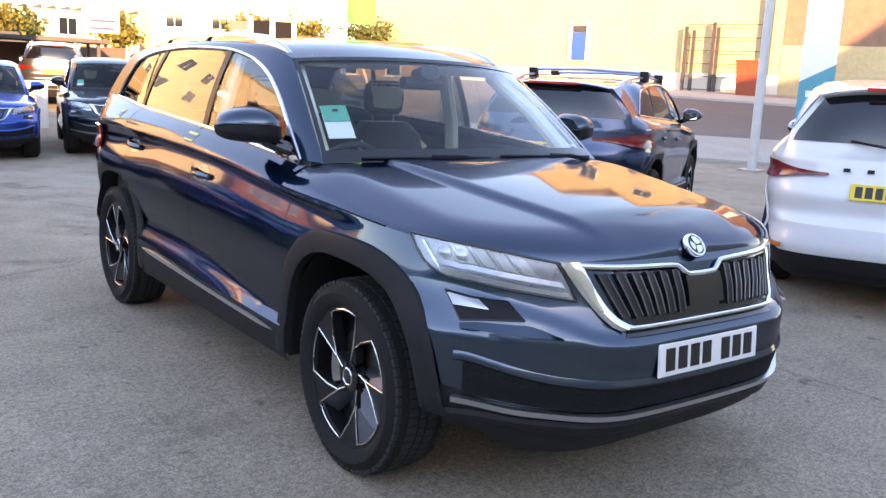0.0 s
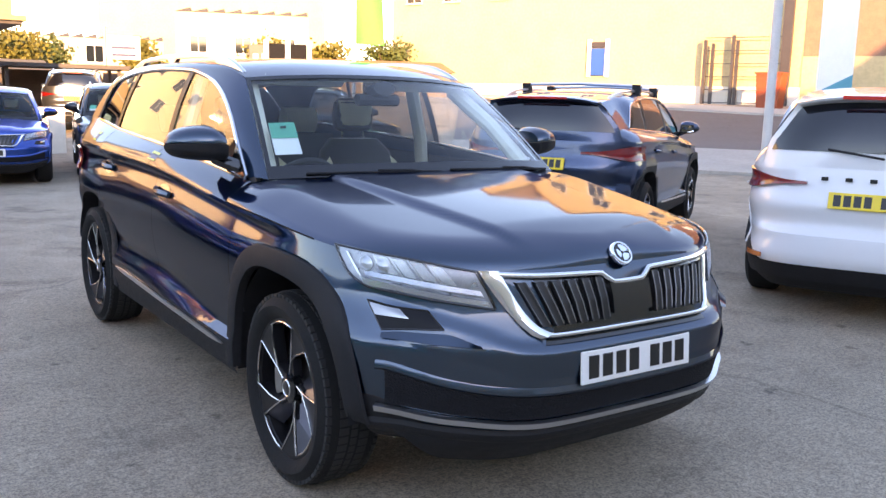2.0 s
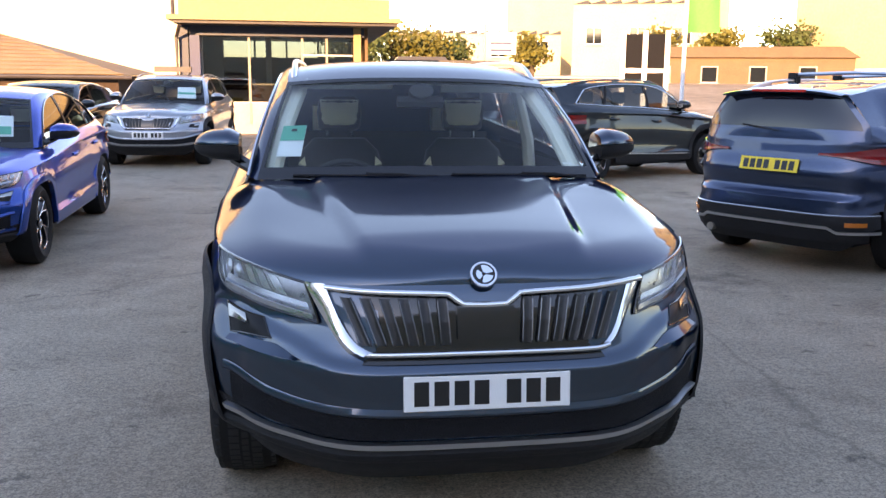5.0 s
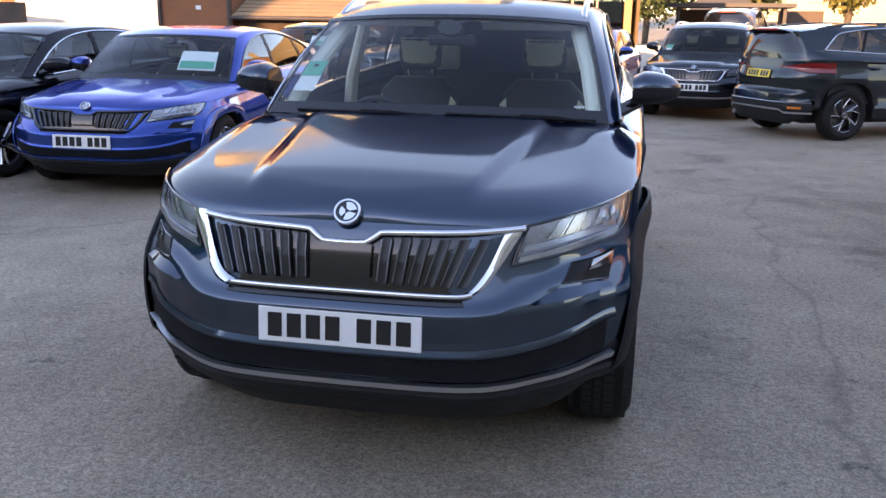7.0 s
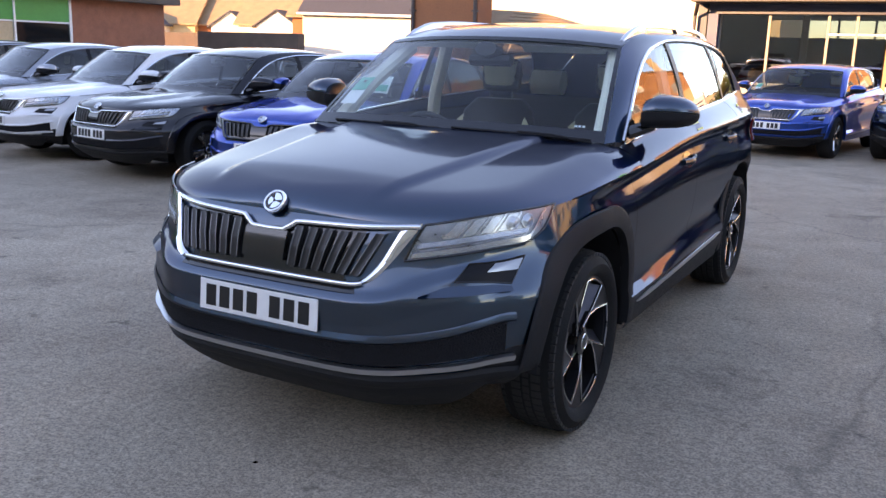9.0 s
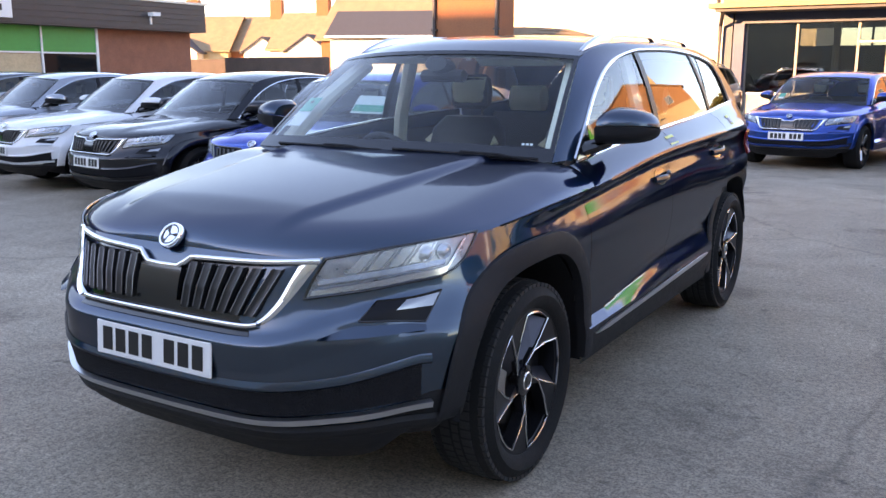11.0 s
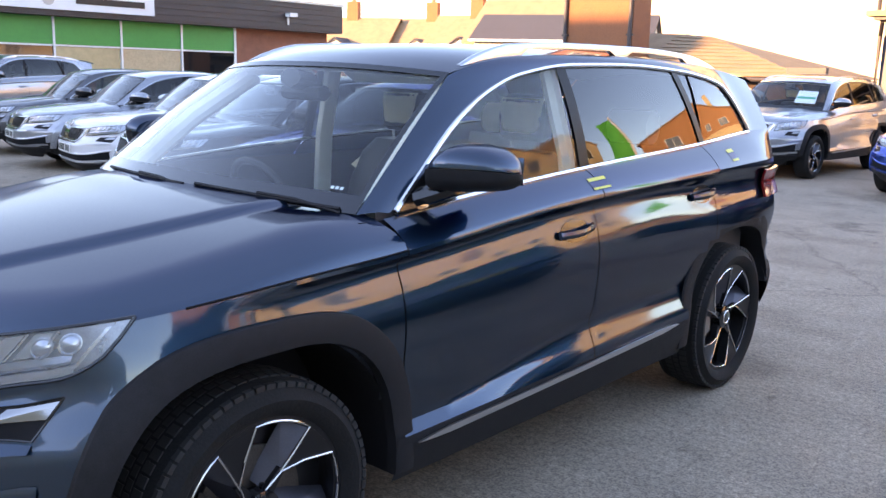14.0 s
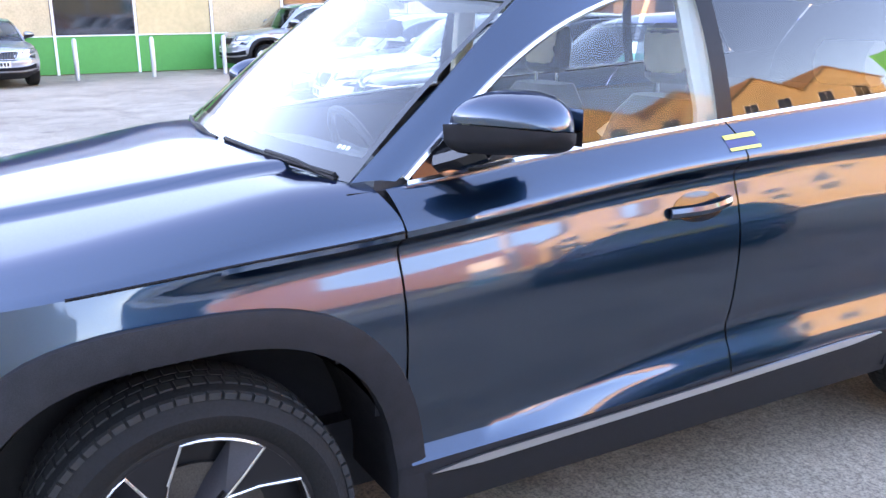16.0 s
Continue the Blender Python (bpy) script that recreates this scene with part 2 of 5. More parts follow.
DLO_TOP = [(1.47, 1.095), (1.60, 1.20), (1.80, 1.345), (2.0, 1.445), (2.2, 1.505), (2.54, 1.546), (3.0, 1.555), (3.4, 1.540), (3.68, 1.512), (3.84, 1.478), (3.94, 1.405), (4.05, 1.295), (4.09, 1.255)]
ROOF_EDGE_Z = [(1.89, 1.505), (2.05, 1.543), (2.25, 1.570), (2.6, 1.587), (3.2, 1.592), (3.8, 1.572), (4.2, 1.54), (4.5, 1.50)]
ROOF_EDGE_X = [(1.89, .630), (2.2, .628), (2.6, .625), (3.4, .605), (4.1, .565), (4.5, .54)]
ROOF_MID = [(1.75, 1.532), (1.92, 1.578), (2.12, 1.608), (2.45, 1.624), (2.9, 1.628), (3.4, 1.622), (3.9, 1.60), (4.45, 1.555)]


def width(y, z):
    f = (z - Z_LOW) / (curve_at(RIDGE, y) - Z_LOW)
    # the blade above the sill grows from nothing behind the front wheel
    top = .30 + .125 * ease(1.4, 2.6, y)
    if .27 < f < .5:
        f = .27 + (f - .27) * .10 / (top - .27) if f < top else .37 + (f - top) * .13 / (.5 - top)
    k = ease(.75, 1.42, y)
    # the haunch over the rear wheel
    haunch = .013 * ease(2.9, 3.6, y) * (1 - ease(4.25, 4.6, y)) * ease(.50, .70, f) * (1 - ease(.70, .935, f))
    # the undercut below the crease dies out towards the rear lamps
    fade = ease(2.5, 4.2, y)
    haunch += fade * (.026 * ease(.86, .935, f) * (1 - ease(.955, .985, f)) - .012 * ease(.955, .985, f))
    return haunch + (1 - k) * curve_at(W_FRONT, z) + k * curve_at(W_DOOR, f) * (1 - .035 * ease(3.4, 4.4, y))


def squareness(z):
    """How square the bumper corner is in plan: full below the lamps, rounder at lamp height."""
    w = 1 - .6 * ease(.66, .82, z)
    return 2 / 3 - .147 * w, 1 - .27 * w


def nose(th, z, off=0.0):
    s, c = math.sin(radians(th)), math.cos(radians(th))
    # the bumper's crease runs round under the grille and up to the fog lamps
    d = z - curve_at(BUMPER_CREASE, th)
    off += .013 * (1 - ease(42, 58, th)) * max(0, 1 - (d / .034 if d > 0 else -d / .085))
    # the corners are drawn in between the plate and the wheel arch
    off -= .052 * ease(8, 30, th) * (1 - ease(46, 66, th)) * (1 - ease(.70, .98, z))
    a, b = squareness(z)
    y = Y_NOSE - (Y_NOSE - curve_at(NOSE, z)) * max(c, 0) ** b
    return (width(y, z) * s ** a + off * s, y - off * c, z)


def tail(th, z, off=0.0):
    s, c = math.sin(radians(th)), math.cos(radians(th))
    y = Y_TAIL + (curve_at(TAIL, z) - Y_TAIL) * c
    return (width(y, z) * s ** 0.4 + off * s, y + off * c, z)


def flank(y, z, off=0.0):
    if y < Y_NOSE:
        a, b = squareness(z)
        c = min((Y_NOSE - y) / (Y_NOSE - curve_at(NOSE, z)), 1) ** (1 / b)
        return (width(y, z) * (1 - c * c) ** (a / 2) + off, y - off * c, z)
    if y > Y_TAIL:
        c = min((y - Y_TAIL) / (curve_at(TAIL, z) - Y_TAIL), 1)
        return (width(y, z) * (1 - c * c) ** 0.2 + off, y + off * c, z)
    return (width(y, z) + off, y, z)


def column(kind, u, f):
    """A point of the lower shell: kind n/f/t with its own u, at the fraction f from sill to ridge."""
    base = Z_LOW + (.165 * ease(28, 58, u) if kind == "n" else .20 * ease(25, 62, u) if kind == "t" else .07)
    z = base + f * .7
    for _ in range(3):
        p = {"n": nose, "f": flank, "t": tail}[kind](u, z)
        z = base + f * (curve_at(RIDGE, p[1]) - base)
    return {"n": nose, "f": flank, "t": tail}[kind](u, z)


def glass_side(y, z, off=0.0):
    zb = curve_at(BELT_Z, y)
    h = z - zb
    return (curve_at(BELT_X, y) - .21 * h - .42 * h * h + off, y, z)


def shoulder(y, t, off=0.0):
    """The panel between the crease and the window line: gently bowed, leaning in to the glass."""
    a, b = Vector(flank(y, curve_at(RIDGE, y))), Vector(glass_side(y, curve_at(BELT_Z, y)))
    mid = Vector((a.x * .66 + b.x * .34, y, a.z * .40 + b.z * .60))
    p = (1 - t) ** 2 * a + 2 * t * (1 - t) * mid + t * t * b
    return (p.x + off, p.y, p.z + .6 * off)


def arch(yc, a, r, off):
    """A point of the squared wheel arch at the angle a."""
    c, s = math.cos(a), math.sin(a)
    k = r * (abs(c) ** 2.6 + abs(s) ** 2.6) ** (-1 / 2.6)
    y, z = yc + k * c, max(.355 + k * s, .2)
    w = .75 * ease(.55, .95, y) * (1 - ease(3.8, 4.15, y))
    x = (1 - w) * flank(y, z, off)[0] + w * flank(y, .66, off)[0]
    return (x, y, z)


def wheel(name, parent, at, radius, w, side, detail, rim_r=0.253, style="cut", phase=0.0):
    """A wheel with tyre and rim under it; side +1 has its face towards +x."""
    hub = new(name)
    hub.parent = parent
    hub.location = at
    R = radius
    prof = [(-w / 2 + .02, rim_r), (-w / 2, rim_r + .02), (-w / 2 - .006, (R + rim_r) / 2), (-w / 2 + .008, R - .03), (-w / 2 + .028, R - .006),
            (-w / 6, R), (w / 6, R), (w / 2 - .028, R - .006), (w / 2 - .008, R - .03), (w / 2 + .006, (R + rim_r) / 2), (w / 2, rim_r + .02), (w / 2 - .02, rim_r)]
    v, f = lathe(prof, 64 if detail else 40)
    tyre = mesh_part("tyre", v, f, M_RUBBER, hub)
    if detail:
        blocks = []
        n = 66
        for row, (a0, a1) in enumerate(((-.105, -.068), (-.058, -.022), (-.012, .012), (.022, .058), (.068, .105))):
            for k in range(n):
                q0, q1 = 2 * math.pi * (k + .08 + row * .37) / n, 2 * math.pi * (k + .86 + row * .37) / n
                r1 = R + .002 - (.008 if row in (0, 4) else 0)
                r0 = R - .02
                vv = [(a, r * math.cos(q), r * math.sin(q)) for r in (r0, r1) for q in (q0, q1) for a in (a0, a1)]
                blocks.append((vv, [(0, 2, 3, 1), (4, 5, 7, 6), (0, 1, 5, 4), (2, 6, 7, 3), (0, 4, 6, 2), (1, 3, 7, 5)]))
        v, f = join(*blocks)
        mesh_part("tread", v, f, M_TREAD, hub, smooth=False)
    s = side
    face = s * (w / 2 - .02)
    deep = s * (w / 2 - .10)
    barrel = lathe([(s * (-w / 2 + .02), rim_r - .01), (deep, rim_r - .012), (face - s * .012, rim_r - .016), (face, rim_r - .006), (face - s * .002, rim_r + .004)], 48)
    back = lathe([(deep, .001), (deep, rim_r - .012)], 48)
    mesh_part("rim", *join(barrel, back), M_RIM, hub)
    disc = lathe([(deep + s * .012, .05), (deep + s * .012, .165), (deep + s * .004, .165)], 40)
    mesh_part("brake_disc", *disc, M_DISC, hub)
    spokes, edges, vanes = [], [], []

    def at_(r, a, x):
        # a in degrees, turning to the left as seen from outside the car
        return (x, s * r * math.cos(radians(a)), r * math.sin(radians(a)))

    def dish(r, a, d=0.0):
        return at_(r * rim_r / .262, a, face - s * (.030 * (1 - r / .262) ** 1.2 + d))

    def solid(ring, depth):
        m = len(ring)
        return ([dish(r, a) for r, a in ring] + [dish(r, a, depth) for r, a in ring],
                [tuple(range(m)), tuple(reversed(range(m, 2 * m)))] + [(i, i + m, (i + 1) % m + m, (i + 1) % m) for i in range(m)])
    ro_ = .249
    if style == "cut":
        spokes.append(lathe([(face - s * .05, rim_r - .015), (face - s * .001, rim_r - .013), (face, rim_r - .004)], 60))
    for k in range(5):
        q = 72 * k + phase
        if style == "cut":
            # a black wedge between two open pockets, narrowing to a joint near the hub
            spokes.append(solid([(.118, q + 79)] + [(ro_, q + 76 - 29 * j) for j in span(0, 1, 5)], .045))
            spokes.append(solid([(.042, q + 104), (.042, q + 56), (.122, q + 74), (.122, q + 84)], .035))
            # the broad inner flank of the wedge, sloping down into the pocket
            vanes.append(([dish(.244, q + 4, .004), dish(.11, q + 8, .004), dish(.05, q + 14, .006), dish(.075, q + 44, .052), dish(.15, q + 24, .055), dish(.238, q + 18, .055)], [(0, 1, 2, 3, 4, 5)]))
            line = [(.112, q + 8), (.17, q + 5)] + [(ro_, q + 4 + 43 * j) for j in span(0, 1, 8)] + [(.17, q + 61), (.112, q + 79), (.055, q + 96)]
            edges.append(tube([dish(r, a, -.002) for r, a in line], .0038 if detail else .005, 6))
            spokes.append(tube([dish(.062, q + 20, .03), dish(.062, q + 20, .012)], .009, 8))
        else:
            for d in (-7.5, 7.5):
                pts = [at_(.05, q + d, face - s * .03), at_(.14, q + d * 1.1, face - s * .018), at_(rim_r - .012, q + d * 1.25, face - s * .004)]
                spokes.append(tube(pts, .017, 6, flat=1.3))
    mesh_part("spokes", *join(*spokes), M_RIM if style in ("cut", "dark") else M_CUT, hub, smooth=False)
    if edges:
        mesh_part("cut_edges", *join(*edges), M_CUT, hub, "bright machined spoke edges")
        for v_, f_ in vanes:
            mesh_part("spoke_flank", v_, f_, M_VANE, hub, smooth=False)
    if detail:
        # brake caliper behind the pockets
        mesh_part("brake_caliper", *join(*[([(deep + s * (.01 + .035 * e), s * r * math.cos(radians(a)), r * math.sin(radians(a))) for e in (0, 1) for r in (.115, .175) for a in span(150, 205, 6)],
                  [(j, j + 1, j + 7, j + 6) for j in range(5)] + [(12 + j, 18 + j, 19 + j, 13 + j) for j in range(5)] + [(6 + j, 7 + j, 19 + j, 18 + j) for j in range(5)] + [(j, 12 + j, 13 + j, j + 1) for j in range(5)])]), M_STEELGREY, hub, smooth=False)
    cap = lathe([(face - s * .045, .058), (face - s * .012, .056), (face - s * .004, .034), (face - s * .002, .001)], 24)
    mesh_part("hub_cap", *cap, M_GLOSSBLACK, hub)
    ringm = lathe([(face - s * .004, .026), (face - s * .001, .030), (face - s * .004, .034)], 24)
    mesh_part("cap_ring", *ringm, M_CUT, hub)
    return hub


def plate_bars(parent, place, normal_pose, material, wide=.52, high=.111):
    """A number plate with plain bars for its characters."""
    p = part("number_plate", rbox(-wide / 2, wide / 2, -.004, .004, -high / 2, high / 2, .003, 1), material, parent)
    p.matrix_local = place @ normal_pose
    for i in range(7):
        x = -.205 + i * .062 + (.038 if i > 3 else 0)
        b = part("plate_bar", rbox(x - .023, x + .023, -.0062, -.004, -.038, .038, .0008, 1), M_INK, p)
    return p


def build_car(name, label, body, L=4.69, W=.912, H=1.66, wb=2.79, fo=.93, belt=1.0, fast=0.0, tyre=.36, cladding=True, rails="chrome", chrome=True,
              detail=False, rear_tint=True, style="cut", interior=True, lamp_bar=True, plates=True):
    """A family car from the shared surfaces, stretched to its own length, width and heights. Front bumper at y = 0, facing -y."""
    car = new(name)
    tagged(car, label, "car")
    ro = L - fo - wb

    def warp(p):
        x, y, z = p
        if y < .93:
            yy = y / .93 * fo
        elif y < 3.72:
            yy = fo + (y - .93) / 2.79 * wb
        else:
            yy = fo + wb + (y - 3.72) / .97 * ro
        zz = z * belt if z < 1.1 else 1.1 * belt + (z - 1.1) * (H - 1.1 * belt) / .56
        if fast and zz > 1.1 * belt:
            zz -= fast * ease(2.6, 4.5, y) * (zz - 1.1 * belt)
        return (x * W / .912, yy, zz)

    def add(pname, m, material, parent=None, lab="", mirror=False, smooth=True, sharp=35):
        m = both(m) if mirror else m
        return mesh_part(pname, [warp(p) for p in m[0]], m[1], material, parent or car, lab, smooth, sharp)

    step = .045 if detail else .09
    nn = 22 if detail else 12
    # lower shell, panel by panel
    fr = sorted(set([0, .05, .10, .15, .20, .24, .265, .275, .29, .31, .33, .35, .365, .38, .40, .44, .49, .55, .61, .66, .70, .74, .78, .82, .86, .895, .925, .94, .96, .98, 1.0])) if detail else [0, .1, .2, .26, .4, .55, .7, .85, .945, .985, 1.0]

    def shell(cols, lo=0, hi=len(fr), holes=True, rows=None):
        P = [[column(k, u, f_) for k, u in cols] for f_ in (rows or fr[lo:hi])]
        v, f = grid(P)
        if holes:
            def open_(q):
                c = sum((Vector(v[i]) for i in q), Vector()) / 4
                for yc in (.93, 3.72):
                    dy, dz = abs(c.y - yc), c.z - .355
                    if dz < -.02:
                        if dy < .49:
                            return True
                    elif (dy ** 2.6 + max(dz, 0) ** 2.6) ** (1 / 2.6) < .49:
                        return True
                return False
            f = [q for q in f if not open_(q)]
        return v, f
    front = [("n", t) for t in span(0, 62, nn)]
    fend = [("f", y) for y in span(flank(.61, .5)[1], 1.417, int(.8 / step * 1.6))]
    d1 = [("f", y) for y in span(1.423, 2.457, int(1.03 / step))]
    d2 = [("f", y) for y in span(2.463, 3.437, int(1.0 / step * 1.6))]
    quarter = [("f", y) for y in span(3.443, 3.95, int(.5 / step * 1.6))] + [("t", t) for t in span(88, 60, 8)]
    low = fr.index(.20)
    lower = M_BLACK if cladding else body
    fine = span(.20, 1.0, 84) if detail else span(.20, 1.0, 26)
    add("front_bumper", shell((front if not detail else [("n", t) for t in span(0, 62, 36)]) + [("n", t) for t in (64, 66, 68)], rows=fine), body, mirror=True)
    add("front_valance", shell(front + [("n", t) for t in (64, 66, 68)], 0, low + 1), M_BLACK, mirror=True)
    for sgn in (1, -1):
        def side(m):
            return m if sgn > 0 else flip(m)
        add("front_wing", side(shell([("n", t) for t in span(62, 88, 8)] + fend[3:], low)), body)
        doors = []
        for dname, cols in (("front_door", d1), ("rear_door", d2)):
            m = shell(cols, low)
            # shoulder above the ridge up to the window line
            P = []
            for k, u in cols:
                P.append([shoulder(u, t) for t in span(0, 1, 11)])
            d = add(dname, side(join(m, grid(P))), body)
            doors.append(d)
        add("quarter_panel", side(shell(quarter, low)), body)
        P = []
        for y in span(3.443, 4.40, 14):
            P.append([shoulder(y, t) for t in span(0, 1, 11)])
        add("rear_shoulder", side(grid(P)), body)
        sill_cols = [("f", y) for y in span(1.30, 3.40, 24)]
        sill = add("sill", side(shell(sill_cols, 0, low + 1)), lower)
        add("rear_valance", side(shell([("t", t) for t in span(62, 0, 14)], 0, low + 1, holes=True)), M_BLACK)
        # wheel arches and liners
        for yc in (.93, 3.72):
            lo_ = radians(-6 if yc < 2 else 16)
            angs = span(radians(-4 if yc < 2 else 14), radians(184), 40)
            rows = [[arch(yc, a, r, o) for a in angs] for r, o in ((.455, -.03), (.457, .006), (.475, .010), (.50, .009), (.522, .009), (.535, .006), (.538, -.004))]
            rows = [[(x, y, max(z, .385 if y < .70 else .46 if y > 4.05 else .28)) for x, y, z in r] for r in rows]
            add("wheel_arch", side(grid(rows)), lower if cladding else body, lab="black plastic wheel arch trim" if cladding else "")
            rows = [[(x, yc + .462 * math.cos(a) * 1.04, .355 + .462 * math.sin(a) * 1.04) for a in span(lo_, radians(178), 24)] for x in (.875, .52)]
            rows.append([(.52, yc + .02 * math.cos(a), .355 + .02 * math.sin(a)) for a in span(lo_, radians(178), 24)])
            add("arch_liner", side(grid(rows)), M_BLACK)
        if chrome:
            rows = []
            for y in span(1.47, 3.12, 24):
                zc = curve_at([(1.47, .405), (2.1, .42), (3.12, .452)], y)
                t = min(1, (y - 1.47) / .12, (3.12 - y) / .12) * .0095 + .001
                rows.append([flank(y, zc - t, .004), flank(y, zc - t, .012), flank(y, zc + t, .012), flank(y, zc + t, .004)])
            add("sill_strip", side(grid(rows)), M_SATIN, sill, "satin silver sill strip")
        # side glass with bright frame
        ys = span(1.475, 4.085, 46)
        for gname, y0, y1, g, owner in (("door_glass", 1.475, 2.445, M_GLASS if detail else M_TINT, doors[0]), ("door_glass", 2.485, 3.47, M_TINT if rear_tint else M_GLASS, doors[1]), ("quarter_glass", 3.50, 4.085, M_TINT if rear_tint else M_GLASS, car)):
            P = []
            for y in span(y0, y1, 18):
                a, b = curve_at(BELT_Z, y), max(curve_at(DLO_TOP, y), curve_at(BELT_Z, y) + .003)
                P.append([glass_side(y, z, -.004) for z in span(a, b, 8)])
            gob = add(gname, side(grid(P)), g, owner)
            gob.visible_shadow = g is M_TINT and not detail
        for y0, y1, slant in ((2.435, 2.495, .0), (3.455, 3.505, -.12)):
            zt = curve_at(DLO_TOP, (y0 + y1) / 2)
            P = [[glass_side(y + slant * k, curve_at(BELT_Z, y) + k * (zt - curve_at(BELT_Z, y)), .0015) for k in span(0, 1, 12)] for y in span(y0, y1, 4)]
            add("window_pillar", side(grid(P)), M_PILLAR)
        loop = [glass_side(y, curve_at(BELT_Z, y), .003) for y in ys] + [glass_side(y, curve_at(DLO_TOP, y), .003) for y in reversed(ys)]
        add("window_trim", side(tube(loop, .009, 6, closed=True)), M_CHROME if chrome else M_GLOSSBLACK, lab="bright chrome window surround" if chrome else "")
        # pillars and cant rail between glass, windscreen and roof
        P = []
        for y in span(1.45, 4.40, 44):
            lowp = Vector(glass_side(y, max(curve_at(DLO_TOP, y), curve_at(BELT_Z, y)) if y < 4.085 else curve_at(BELT_Z, y)))
            if y < 2.15:
                t = (y - 1.45) / .70
                e = Vector((.756 - .126 * t, 1.355 + .535 * t, 1.093 + .412 * t))
                up = e
            else:
                k = 1.89 + (y - 2.15) * (4.45 - 1.89) / (4.40 - 2.15)
                up = Vector((curve_at(ROOF_EDGE_X, k), k, curve_at(ROOF_EDGE_Z, k)))
            mid = (lowp + up) / 2 + Vector((.010, 0, .010))
            P.append([tuple((1 - t) ** 2 * lowp + 2 * t * (1 - t) * mid + t * t * up) for t in span(0, 1, 7)])
        add("roof_pillar", side(grid(P)), body)
        # mirror: a painted cap over a black housing, its glass facing back
        def mirror_ring(t, up, grow=0.0):
            k = max((1 - t ** 3.2), 0) ** .55 * min(1, .74 + 1.3 * t)
            kl = max((1 - t ** 5), 0) ** .5
            cy, cz = 1.668 + .052 * t, 1.212 + .004 * t
            ring = []
            for q in span(0, 180, 17):
                c, w_ = math.cos(radians(q)), max(0, math.sin(radians(q)))
                yy = cy + (.132 - .020 * t + grow) * math.copysign(abs(c) ** .72, c) * max(k if up else max(k, kl * .9), .10)
                if up:
                    ring.append((.845 + .212 * t, yy, cz + grow + .082 * max(k, .06) * w_ ** .85 * (1 + .30 * c) - .016 * c * k))
                else:
                    ring.append((.845 + .212 * t, yy, cz - .016 * c * k - (.066 - .012 * t) * max(kl, .1) * w_ ** .42))
            return ring
        ts = [0, .03, .10, .22, .36, .5, .64, .77, .87, .94, .98, 1]

        def closed(up, grow):
            R = [mirror_ring(t, up, grow) for t in ts]
            v, f = grid(R)
            f += [tuple(range(17)), tuple(reversed(range(len(v) - 17, len(v))))]
            f += [tuple(i * 17 + j for i, j in ((i, 0), (i, 16), (i + 1, 16), (i + 1, 0))) for i in range(len(ts) - 1)]
            return v, f
        add("door_mirror", side(closed(False, 0)), M_BLACK, doors[0], "black mirror housing", sharp=50)
        add("mirror_cap", side(closed(True, .003)), body, doors[0], sharp=50)
        add("mirror_stalk", side(tube([(.785, 1.565, 1.125), (.82, 1.60, 1.140), (.87, 1.65, 1.165)], .030, 8)), M_GLOSSBLACK, doors[0])
        sail = [[glass_side(y, z, .004) for z in span(curve_at(BELT_Z, y) + .004, max(curve_at(DLO_TOP, y) - .006, curve_at(BELT_Z, y) + .006), 5)] for y in span(1.49, 1.635, 8)]
        add("mirror_sail", side(thick(grid(sail), .004)), M_GLOSSBLACK, doors[0])
        add("mirror_glass", side(grid([[(.87 + .14 * a, 1.806 + .012 * a, 1.17 + .085 * b) for a in (0, .5, 1)] for b in (0, .5, 1)])), M_MIRROR, doors[0])
        # handles
        for d, y0, zh in ((doors[0], 2.21, .948), (doors[1], 3.22, .998)):
            c = [flank(y0 + .21 * t, zh + .012 * t, .006 + .024 * math.sin(math.pi * t)) for t in span(0, 1, 9)]
            add("handle", side(tube(c, .013, 8, flat=1.3)), body if not chrome else M_BODY if detail else body, d)
            P = [[flank(y0 + .105 + r * 1.25 * math.cos(q), zh + .006 + r * .55 * math.sin(q), .0015) for q in (2 * math.pi * j / 20 for j in range(20))] for r in (.001, .045, .072)]
            add("handle_cup", side(grid(P, True)), M_GLOSSBLACK if detail else body, d)
        # rear lamp wrapping the corner
        def lamp_z(t):
            k = ease(8, 60, t)
            return 1.0 - .065 * k, 1.02 + .055 * k
        P = [[tail(t, z, .012) for z in span(*lamp_z(t), 6)] for t in span(87, 9, 26)]
        lamp = add("rear_lamp", side(thick(grid(P), .012)), M_RED)
        P = [[tail(t, lamp_z(t)[0] + .35 * (lamp_z(t)[1] - lamp_z(t)[0]) + d * ease(10, 40, t), .014) for d in (-.009, .009)] for t in span(60, 13, 20)]
        add("lamp_strip", side(grid(P)), mats_lamp, lamp)
        if not detail:
            P = [[tail(t, z, .008) for z in span(.44, .475, 3)] for t in span(48, 30, 10)]
            add("reflector", side(thick(grid(P), .01)), M_AMBER)
    # roof, screen, bonnet, tail
    P = []
    for y in span(0, 1, 26):
        row = []
        for a in span(-1, 1, 21):
            ye = 1.89 + y * (4.45 - 1.89)
            yc = 1.75 + y * (4.45 - 1.75)
            yy = yc + (ye - yc) * abs(a) ** 2.2
            ze, zc = curve_at(ROOF_EDGE_Z, ye), curve_at(ROOF_MID, yc)
            row.append((a * curve_at(ROOF_EDGE_X, ye), yy, zc - (zc - ze) * abs(a) ** 2.6))
        P.append(row)
    add("roof", grid(P), body)
    add("headlining", ([(x * .96, y, z - .03) for x, y, z in grid(P)[0]], grid(P)[1]), M_HEAD)

